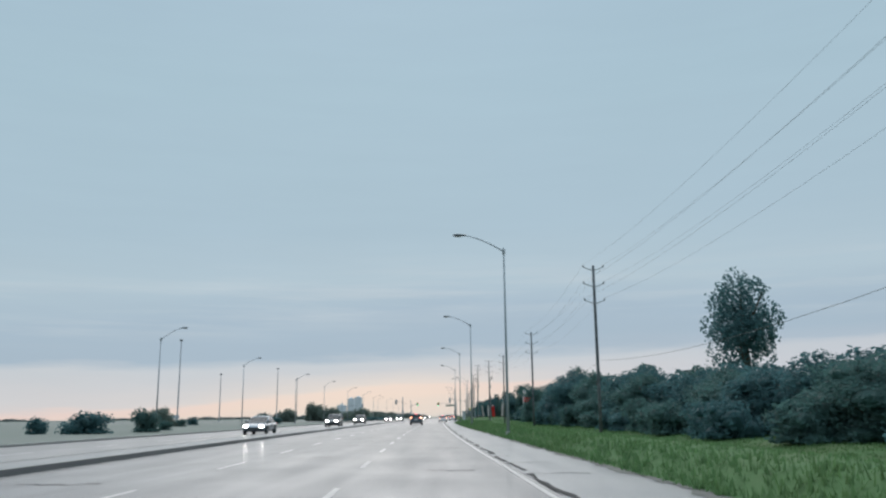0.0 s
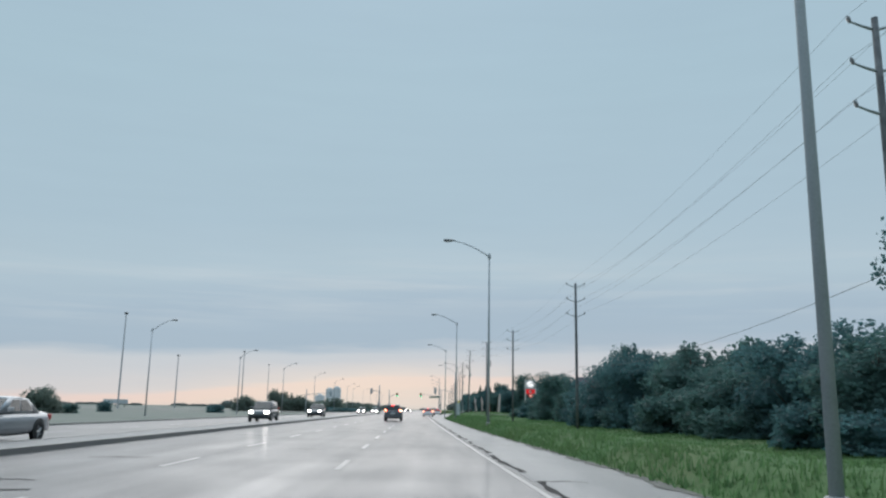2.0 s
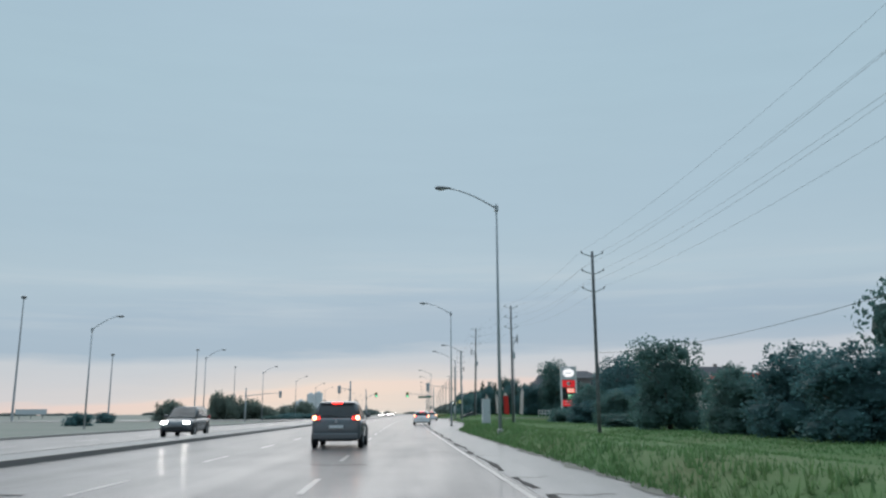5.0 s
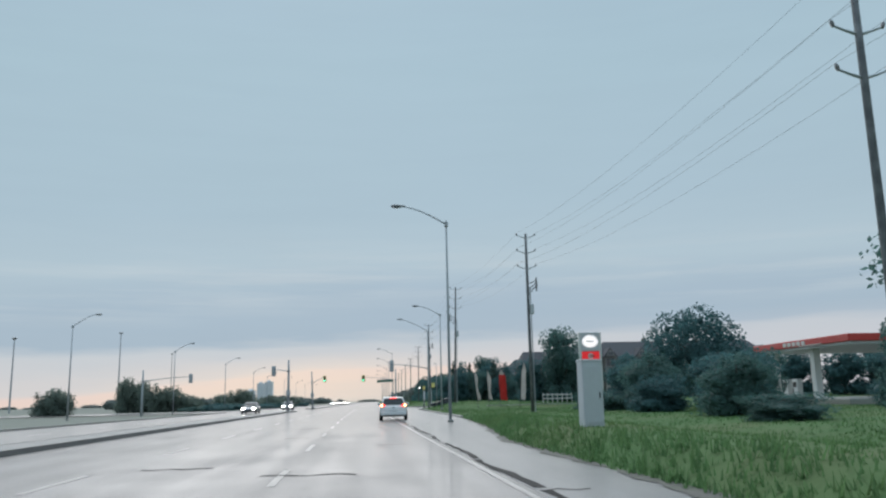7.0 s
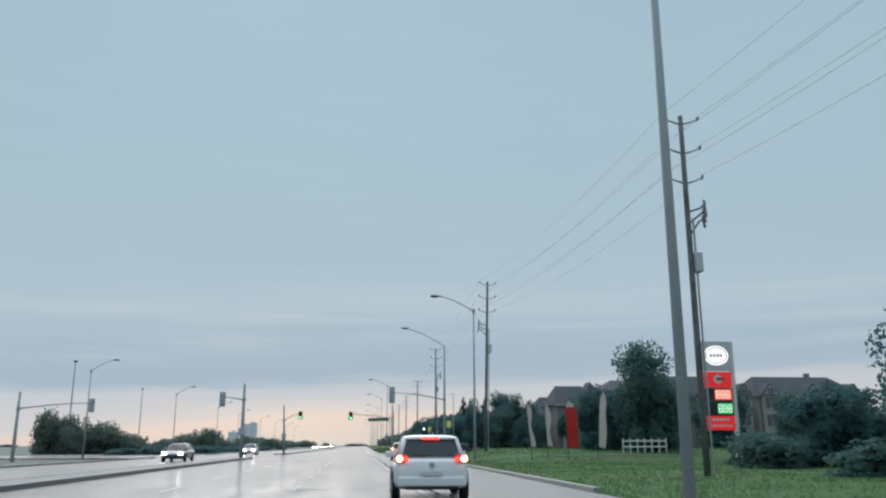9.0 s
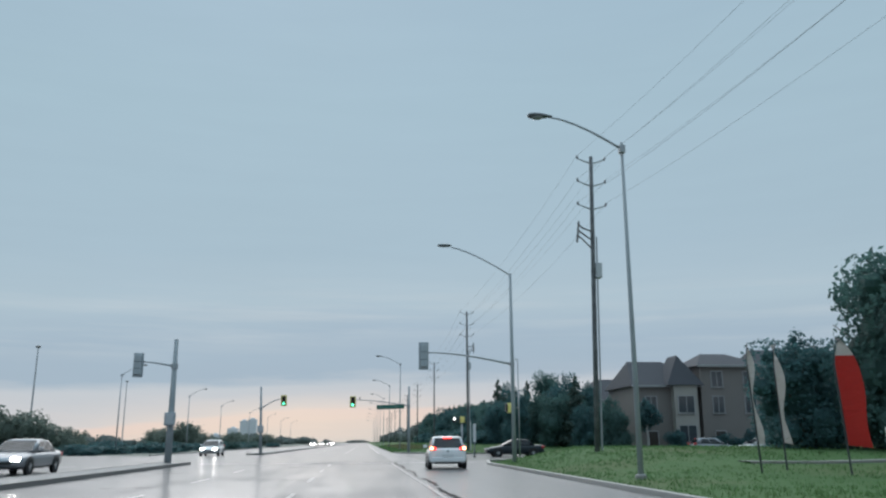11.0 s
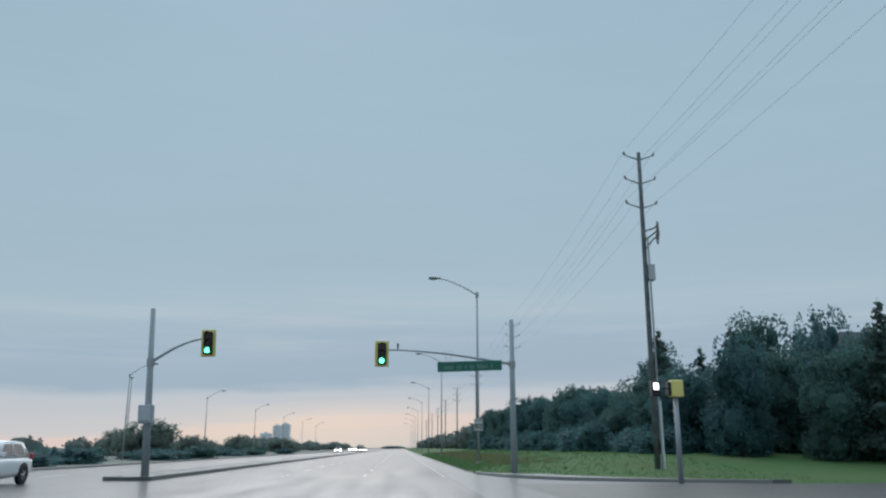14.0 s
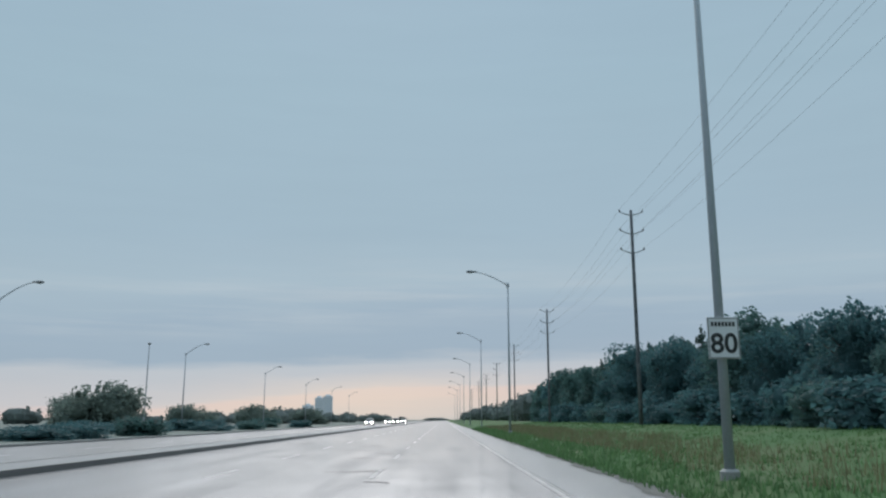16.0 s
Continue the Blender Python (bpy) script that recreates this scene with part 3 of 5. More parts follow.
# ---- street lamps ----
def street_lamp(x, y, height, arm, rise, label, side=-1, pole="concrete_pole", z=0.0, group="street lamps along the road"):
    """A tapered pole with an upswept bracket arm and a flat cobra head. side: -1 reaches towards -x."""
    t = thing("street_lamp", pose(x, y, z), label, "street lamp", group)
    h = height - z
    part("pole", tube(bmesh.new(), [(0, 0, -0.3), (0, 0, h * 0.5), (0, 0, h + 0.12)], [0.092, 0.072, 0.048], 12), pole, t, smooth=True)
    base = tube(bmesh.new(), [(0, 0, -0.2), (0, 0, 0.12), (0, 0, 0.16)], [0.17, 0.17, 0.125], 12)
    part("base_collar", base, "kerb", t)
    pts = []
    for i in range(9):
        k = i / 8
        pts.append((side * arm * 0.82 * k, 0, h - 0.12 + rise * (1 - (1 - k) ** 1.5)))
    part("bracket_arm", tube(bmesh.new(), pts, [0.045 - 0.015 * i / 8 for i in range(9)], 8), "galvanised", t, smooth=True)
    clamp = bmesh.new()
    box(clamp, -0.1, 0.1, -0.1, 0.1, h - 0.26, h + 0.02, 0.02)
    part("clamp", clamp, "galvanised", t)
    hz = h - 0.12 + rise
    xa, xb = side * arm * 0.78, side * arm * 1.06
    head = bmesh.new()
    n = 9
    prof = [(0.0, 0.05, 0.05), (0.12, 0.07, 0.07), (0.3, 0.12, 0.1), (0.5, 0.17, 0.13), (0.75, 0.18, 0.14), (0.92, 0.14, 0.11), (1.0, 0.05, 0.05)]
    rings = []
    for k, wy, wz in prof:
        px = xa + (xb - xa) * k
        rings.append([head.verts.new((px, wy * math.cos(a * math.tau / 10), hz + 0.03 + wz * 0.7 * math.sin(a * math.tau / 10))) for a in range(10)])
    for a, b in zip(rings, rings[1:]):
        for i in range(10):
            head.faces.new((a[i], a[(i + 1) % 10], b[(i + 1) % 10], b[i]))
    head.faces.new(rings[0][::-1])
    head.faces.new(rings[-1])
    bmesh.ops.recalc_face_normals(head, faces=head.faces)
    hd = part("lamp_head", head, "lamp_body", t, "grey flattened lamp head", True)
    lens = bmesh.new()
    bmesh.ops.create_uvsphere(lens, u_segments=12, v_segments=6, radius=1.0, matrix=Matrix.LocRotScale((xa + (xb - xa) * 0.62, 0, hz - 0.03), None, (abs(xb - xa) * 0.27, 0.14, 0.07)))
    part("lens", lens, "lamp_lens", hd, smooth=True)
    return t


NEAR_LAMP = "unlit cobra-head street lamp on a tall pale pole in the verge"
for y, lat, top in ((49.5, 5.03, 11.48), (93.8, 4.95, 11.75), (137.8, 4.88, 11.73), (179.2, 4.78, 11.3), (225.3, 8.6, 10.85),
                    (305.0, 4.95, 11.05), (351.4, 5.0, 11.4), (396, 5.0, 11.4), (441, 5.0, 11.4), (486, 5.0, 11.4), (531, 5.0, 11.4), (576, 5.0, 11.4), (640, 5.0, 11.4)):
    px = road_x(y) + lat
    street_lamp(px, y, top, 3.0, 1.05, NEAR_LAMP, -1, z=max(0.0, ground_z(px, y)))
for y, px, top in ((43, -31.5, 9.8), (88.0, -31.2, 9.9), (135.7, -33.9, 10.0), (175.3, -32.4, 9.3), (221.8, -33.2, 9.7), (261.3, -31.6, 9.4),
                   (302.4, -30.8, 9.3), (343.6, -30.7, 9.0), (392.7, -33.0, 9.4), (437, -32, 9.4), (482, -31.5, 9.4), (527, -31, 9.4), (572, -30.5, 9.4)):
    street_lamp(px, y, top, 2.75, 1.25, "unlit street lamp on a grey pole beyond the far carriageway", 1, "galvanised", -0.05)


# ---- high masts far off ----
def high_mast(x, y, height):
    t = thing("high_mast", pose(x, y, 0), "tall thin highway mast with a ring of lamps", "light mast", "high masts")
    part("mast", tube(bmesh.new(), [(0, 0, -0.2), (0, 0, height)], [0.3, 0.14], 10), "galvanised", t)
    part("lamp_ring", tube(bmesh.new(), [(0, 0, height - 0.7), (0, 0, height - 0.2), (0, 0, height)], [0.5, 0.7, 0.3], 12), "lamp_body", t)


for x, y, h in ((-99, 301, 30.5), (-108, 389, 22.5), (-90.3, 435, 27.7), (-110, 600, 30)):
    high_mast(x, y, h)


# ---- utility poles and wires ----
POLES = ((-36, 13.0, 12.4), (13, 12.9, 12.4), (60.6, 12.9, 12.45), (108.4, 13.75, 12.25), (153.6, 13.55, 12.55), (197.6, 13.25, 14.45), (240.2, 12.1, 16.0),
         (291.2, 11.9, 15.75), (342.2, 12.5, 14.85), (384.8, 12.3, 14.0), (430, 12.3, 14.0), (476, 12.3, 14.0), (522, 12.3, 14.0), (570, 12.3, 14.0), (640, 12.3, 14.0))
TIERS = (0.15, 1.42, 2.7)


def utility_pole(y, lat, top, gear):
    px = road_x(y) + lat
    z = ground_z(px, y)
    lean = 1.5 if y == 240.2 else 0.0
    t = thing("utility_pole", pose(px - 0.28 * lean, y, z, 0, lean, 0), "weathered wooden utility pole with three tiers of bracket arms", "utility pole", "utility poles along the road")
    h = top - z
    part("pole", tube(bmesh.new(), [(0, 0, -0.3), (0, 0, h * 0.4), (0, 0, h * 0.75), (0, 0, h)], [0.135, 0.121, 0.108, 0.094], 12), "wood_pole", t, smooth=True)
    for drop in TIERS:
        for sd in (-1, 1):
            pts = [(sd * 0.1, 0, h - drop - 0.2), (sd * 0.42, 0, h - drop - 0.1), (sd * 0.72, 0, h - drop + 0.02)]
            arm = part("bracket_arm", tube(bmesh.new(), pts, [0.045, 0.036, 0.03], 6), "galvanised", t)
            ins = tube(bmesh.new(), [(sd * 0.72, 0, h - drop - 0.02), (sd * 0.74, 0, h - drop + 0.06), (sd * 0.76, 0, h - drop + 0.12), (sd * 0.78, 0, h - drop + 0.18)], [0.04, 0.06, 0.06, 0.03], 8)
            part("insulator", ins, "porcelain", arm)
    if gear:
        side = gear
        for k in range(3):
            part("gear_bracket", tube(bmesh.new(), [(side * 0.1, 0, h - 4.1 - 0.45 * k), (side * 0.55, 0.1 * k, h - 3.95 - 0.25 * k), (side * 0.8, 0.1 * k, h - 3.7 - 0.3 * k)], 0.04, 6), "dark_metal", t)
            part("cutout", tube(bmesh.new(), [(side * 0.78, 0.1 * k, h - 4.3 - 0.2 * k), (side * 0.72, 0.1 * k, h - 3.6 - 0.3 * k)], [0.06, 0.05], 8), "porcelain", t)
        part("riser_conduit", tube(bmesh.new(), [(0.23, -0.05, 0), (0.19, -0.05, h - 4.4)], 0.045, 8), "galvanised", t, "grey conduit strapped to the pole")
        b = bmesh.new()
        box(b, 0.1, 0.42, -0.2, 0.2, h - 6.6, h - 5.8, 0.04)
        part("equipment_box", b, "sign_grey", t, "grey equipment box")
    if y == 291.2:
        part("cable_guard", tube(bmesh.new(), [(0.3, -0.12, -0.1), (0.27, -0.12, 3.1)], 0.05, 8), "sign_white", t, "white plastic cable guard up the lower pole")
    return (px, y, z, h)


sites = [utility_pole(y, lat, top, {197.6: 1, 240.2: -1, 291.2: 1}.get(y, 0)) for y, lat, top in POLES]


def overhead_line(ends, radius, sag, label, span_name):
    """One conductor, span by span between the poles."""
    t = thing("overhead_line", pose(*ends[0]), label, "cable", "overhead lines")
    for a, b in zip(ends, ends[1:]):
        a, b = Vector(a) - Vector(ends[0]), Vector(b) - Vector(ends[0])
        pts = []
        for i in range(13):
            k = i / 12
            p = a.lerp(b, k)
            p.z -= sag * 4 * k * (1 - k)
            pts.append(p)
        part(span_name, tube(bmesh.new(), pts, radius, 4, False), "cable", t)


for drop in TIERS:
    for sd in (-1, 1):
        overhead_line([(px + sd * 0.78, y, z + h - drop + 0.2) for px, y, z, h in sites], 0.0055, 0.7, "thin overhead power conductor strung between wooden poles", "wire_span")
overhead_line([(px + 0.2, y, z + h - 7.2) for px, y, z, h in sites[:5]], 0.0095, 0.8, "thick black telephone cable strung between wooden poles", "cable_span")


# ---- traffic signals ----
def signal_head(parent, x, y, z0, z1, facing, lit, back=0.41):
    """A three-lens head on a backboard; facing -1 shows its lenses towards -y."""
    h = z1 - z0
    wd = h * (0.54 if facing < 0 else back)
    b = bmesh.new()
    box(b, x - wd / 2, x + wd / 2, y - 0.02, y + 0.02, z0, z1, 0.015)
    board = part("backboard", b, "signal_yellow" if facing < 0 else "signal_back", parent, "yellow signal backboard" if facing < 0 else "grey back of a signal backboard")
    b = bmesh.new()
    hw = wd * (0.3 if facing < 0 else 0.4)
    box(b, x - hw, x + hw, y + facing * 0.02, y + facing * 0.2, z0 + h * 0.09, z1 - h * 0.09, 0.02)
    part("housing", b, "signal_black" if facing < 0 else "signal_yellow", board)
    if facing > 0:
        b = bmesh.new()
        box(b, x - hw * 0.9, x + hw * 0.9, y - 0.16, y - 0.02, z0 + h * 0.1, z1 - h * 0.1, 0.03)
        part("housing_back", b, "signal_back", board)
        for k in range(2):
            b = bmesh.new()
            zz = z0 + h * (0.36 + 0.28 * k)
            box(b, x - hw * 0.92, x + hw * 0.92, y - 0.168, y - 0.15, zz - 0.012, zz + 0.012)
            part("seam", b, "dark_metal", board)
    for k, r in ((0.22, 0.105), (0.5, 0.105), (0.78, 0.13)):
        zc = z0 + h * k
        glow = lit and k < 0.3
        part("lens", disc(bmesh.new(), (x, y + facing * 0.21, zc), (0, 1, 0), r * h * 0.95, 0.03), "green_light" if glow else "lens_off", board, "lit green lens" if glow else "")
        vis = bmesh.new()
        rows = []
        for dd in (0.2, 0.42):
            rows.append([(x + r * h * math.cos(radians(a)), y + facing * dd, zc + r * h * math.sin(radians(a))) for a in range(-30, 211, 24)])
        quad_strip(vis, rows[0], rows[1])
        bmesh.ops.solidify(vis, geom=vis.faces[:], thickness=0.008)
        part("visor", vis, "signal_yellow" if facing > 0 else "signal_black", board)


def traffic_signal(x, y, top, sx, z0, z1, facing, lit, joint, label, lamp=None, street_sign=False, pole_r=0.15, ped_box=True, back=0.41, lean=0.0):
    t = thing("traffic_signal", pose(x, y, 0, 0, lean, 0), label, "traffic signal", "traffic signals at the crossing")
    part("pole", tube(bmesh.new(), [(0, 0, -0.3), (0, 0, top * 0.5), (0, 0, top)], [pole_r * 1.25, pole_r, pole_r * 0.72], 14), "concrete_pole", t, smooth=True)
    mid = (z0 + z1) / 2 + 0.2
    reach = sx * 0.97
    pts = [(reach * k, 0, joint + (mid - joint) * math.sin(k * math.pi / 2)) for k in [i / 8 for i in range(9)]]
    part("mast_arm", tube(bmesh.new(), pts, [0.068 - 0.032 * i / 8 for i in range(9)], 8), "galvanised", t, smooth=True)
    b = bmesh.new()
    tube(b, [(0, 0, joint - 0.15), (0, 0, joint + 0.15)], pole_r * 1.17, 14)
    box(b, -pole_r * 0.4 - (0.12 if sx < 0 else 0), pole_r * 0.4 + (0.12 if sx > 0 else 0), -pole_r * 0.5, pole_r * 0.5, joint - 0.1, joint + 0.1, 0.02)
    part("arm_clamp", b, "galvanised", t)
    b = bmesh.new()
    tube(b, [(sx, 0.0, mid - 0.1), (sx + (0.4 if sx < 0 else -0.4), 0, mid)], 0.03, 6)
    part("hanger", b, "dark_metal", t)
    signal_head(t, sx, -0.04, z0, z1, facing, lit, back)
    if lamp:
        lx, lz = lamp
        pts = [(lx * 0.85 * i / 8, 0, top - 0.1 + (lz - top) * (1 - (1 - i / 8) ** 1.35)) for i in range(9)]
        part("lamp_arm", tube(bmesh.new(), pts, 0.04, 8), "galvanised", t, smooth=True)
        hd = bmesh.new()
        bmesh.ops.create_uvsphere(hd, u_segments=14, v_segments=8, radius=1.0, matrix=Matrix.LocRotScale((lx * 0.95, 0, lz), None, (0.44, 0.17, 0.1)))
        part("lamp_head", hd, "lamp_body", t, "grey flattened lamp head", True)
    if ped_box:
        b = bmesh.new()
        box(b, -0.3, 0.3, -0.38, -0.12, 2.2, 2.95, 0.04)
        pb = part("crossing_signal", b, "signal_back", t, "grey pedestrian crossing signal box")
        b = bmesh.new()
        box(b, -0.22, 0.22, -0.4, -0.37, 2.3, 2.85, 0.02)
        part("screen", b, "sign_grey", pb)
    if street_sign:
        b = bmesh.new()
        z = 4.85
        box(b, -3.6, -0.52, -0.16, -0.13, z, z + 0.48, 0.01)
        sg = part("street_name_sign", b, "sign_green", t, "long green street name sign")
        rng = random.Random(3)
        px = -3.28
        while px < -0.85:
            wd = rng.uniform(0.03, 0.06)
            b = bmesh.new()
            box(b, px, px + wd, -0.172, -0.162, z + 0.11, z + 0.11 + (0.22 if rng.random() < 0.35 else 0.16))
            part("letter_bar", b, "faded_letter", sg)
            px += wd + (0.035 if rng.random() < 0.82 else 0.2)
        sg.matrix_basis = pose(-0.52, 0, z + 0.24) @ pose(0, 0, 0, 0, -2.2, 0) @ pose(0.52, 0, -z - 0.24)
        for k in (-3.2, -2.95):
            part("sign_hanger", tube(bmesh.new(), [(k, -0.1, z + 0.4), (k, -0.02, 5.75)], 0.015, 6), "galvanised", t)
        part("detector", tube(bmesh.new(), [(sx + 0.75, 0, mid + 0.02), (sx + 0.75, -0.02, mid + 0.3)], [0.03, 0.05], 8), "dark_metal", t)
    return t


traffic_signal(6.03, 245.9, 10.75, -5.05, 5.16, 6.7, 1, False, 5.5, "tall pale signal and lamp pole, signal seen from behind", lamp=(-4.05, 12.35), pole_r=0.105, ped_box=False, back=0.36)
traffic_signal(-13.33, 249.5, 7.17, -2.05, 4.95, 6.36, 1, False, 5.6, "short median signal pole, signal seen from behind", pole_r=0.17)
traffic_signal(-12.33, 287.9, 6.95, 2.35, 4.86, 5.99, -1, True, 4.69, "median signal pole with a lit green signal", pole_r=0.135, lean=-2.0)
traffic_signal(-30.6, 240.0, 5.7, 5.9, 4.0, 5.15, 1, False, 4.3, "grey signal pole beyond the far carriageway, signal seen from behind", pole_r=0.13, ped_box=False)
traffic_signal(3.28, 292.1, 7.3, -6.24, 4.98, 6.2, -1, True, 5.15, "concrete signal pole with green signal and long street sign", street_sign=True, pole_r=0.135, ped_box=False)


def crossing_post(x, y, height, z, label, thin=False):
    """A post with a yellow pedestrian signal box."""
    t = thing("pedestrian_signal", pose(x, y, z), label, "pedestrian signal", "pedestrian signals")
    h = height - z
    part("post", tube(bmesh.new(), [(0, 0, -0.2), (0, 0, h if thin else h - 0.4)], [0.05, 0.04] if thin else [0.1, 0.09], 12), "galvanised", t, smooth=True)
    zt = 3.65 - z if thin else h
    b = bmesh.new()
    dx = -0.55 if thin else 0.0
    box(b, dx - 0.2, dx + 0.26, -0.22, 0.2, zt - 0.62, zt, 0.04)
    bx = part("signal_box", b, "signal_yellow", t, "yellow pedestrian signal box")
    b = bmesh.new()
    box(b, dx - 0.32, dx - 0.2, -0.2, 0.18, zt - 0.58, zt - 0.06, 0.03)
    part("hood", b, "signal_black", bx)
    if thin:
        part("top_arm", tube(bmesh.new(), [(0, 0, h - 0.06), (-0.18, 0, h - 0.01), (-0.42, 0, h)], 0.03, 8), "galvanised", t)
        part("side_arm", tube(bmesh.new(), [(0, 0, zt - 0.3), (dx + 0.2, 0, zt - 0.3)], 0.03, 8), "galvanised", t)
    if not thin:
        b = bmesh.new()
        box(b, -0.94, -0.6, -0.2, 0.12, zt - 0.6, zt - 0.04, 0.03)
        walk_head = part("walk_head", b, "signal_black", t, "black pedestrian signal head")
        b = bmesh.new()
        box(b, -0.87, -0.69, -0.215, -0.202, zt - 0.36, zt - 0.12)
        part("walk_symbol", b, "walk_glow", walk_head, "lit white walk symbol")
        part("side_arm", tube(bmesh.new(), [(-0.62, 0, zt - 0.3), (-0.18, 0, zt - 0.3)], 0.035, 8), "dark_metal", t)


crossing_post(8.1, 283.5, 3.72, 0.0, "pale post with a yellow pedestrian signal, white symbol lit")
crossing_post(7.75, 252.8, 6.5, ground_z(7.75, 252.8), "thin grey pole carrying a yellow pedestrian signal", True)


def marker_post():
    """A slim post on the side street's nose with a tall white marker board."""
    t = thing("marker_post", pose(6.95, 267.2, 0.008, 0, 0, 12), "tall white marker board on a slim post in the side street", "marker post")
    part("post", tube(bmesh.new(), [(0, 0, -0.1), (0, 0, 2.6)], [0.05, 0.045], 10), "galvanised", t, smooth=True)
    b = bmesh.new()
    box(b, -0.13, 0.13, -0.075, -0.05, 1.2, 2.65, 0.012)
    board = part("marker_board", b, "sign_white", t, "tall narrow white board")
    for z in (1.5, 2.35):
        part("bolt", disc(bmesh.new(), (0, -0.08, z), (0, 1, 0), 0.02, 0.012, 8), "galvanised", board)
    part("base_collar", tube(bmesh.new(), [(0, 0, -0.05), (0, 0, 0.1), (0, 0, 0.13)], [0.14, 0.14, 0.07], 12), "dull_kerb", t)


marker_post()


def far_board():
    """A wide low board on posts, far off over the fields."""
    t = thing("roadside_board", pose(-125, 368, -0.1, 0, 0, 18), "wide low pale board on posts far across the field", "sign board")
    b = bmesh.new()
    box(b, -4.6, 4.6, -0.1, 0.1, 1.5, 3.2, 0.03)
    part("board", b, "pedestal", t)
    for x in (-3.4, 0, 3.4):
        part("post", tube(bmesh.new(), [(x, 0.2, -0.3), (x, 0.2, 3.0)], 0.11, 8), "wood_pole", t)


far_board()


# ---- speed sign on a lamp pole ----
def speed_sign():
    y = 304.86
    px = road_x(305.0) + 4.95
    t = thing("speed_limit_sign", pose(px, y, 2.62) @ Matrix.Scale(0.78, 4), "white speed limit sign reading 80 on a lamp pole", "road sign")
    b = bmesh.new()
    box(b, -0.36, 0.36, -0.02, 0.0, -0.42, 0.52, 0.012)
    plate = part("sign_plate", b, "sign_white", t)
    for nm, bx in (("border_bar", (-0.33, 0.33, 0.49, 0.505)), ("border_bar", (-0.33, 0.33, -0.405, -0.39)), ("border_bar", (-0.345, -0.33, -0.405, 0.505)), ("border_bar", (0.33, 0.345, -0.405, 0.505))):
        b = bmesh.new()
        box(b, bx[0], bx[1], -0.026, -0.021, bx[2], bx[3])
        part(nm, b, "sign_black", plate)
    for k in range(7):
        b = bmesh.new()
        box(b, -0.27 + k * 0.08, -0.215 + k * 0.08, -0.026, -0.021, 0.31, 0.41)
        part("letter_bar", b, "sign_black", plate)
    cu = bpy.data.curves.new("number", "FONT")
    cu.body, cu.size, cu.align_x, cu.extrude = "80", 0.62, "CENTER", 0.004
    cu.offset = 0.012
    ob = new("number", cu)
    ob.matrix_basis = pose(0, -0.024, -0.28, 90, 0, 0)
    ob.parent = plate
    cu.materials.append(M["sign_black"])
    for zz in (0.35, -0.25):
        part("strap", tube(bmesh.new(), [(0, 0.14, zz - 0.02), (0, 0.14, zz + 0.02)], 0.155, 14), "galvanised", t)


speed_sign()


def cabinet():
    x, y = 3.25, 155.4
    z = ground_z(x, y)
    t = thing("utility_cabinet", pose(x, y, z, 0, 0, 4), "light grey utility pedestal standing in the grass", "cabinet")
    b = bmesh.new()
    box(b, -0.28, 0.28, -0.22, 0.22, -0.25, 1.7, 0.03)
    body = part("body", b, "pedestal", t)
    b = bmesh.new()
    box(b, -0.29, 0.29, -0.23, 0.23, 1.69, 1.76, 0.015)
    part("lid", b, "pedestal", t)
    b = bmesh.new()
    box(b, -0.24, 0.24, -0.232, -0.22, 0.1, 1.58, 0.006)
    dr = part("door", b, "pedestal", t)
    b = bmesh.new()
    box(b, 0.16, 0.19, -0.255, -0.232, 0.75, 0.9, 0.005)
    part("handle", b, "dark_metal", dr)


cabinet()


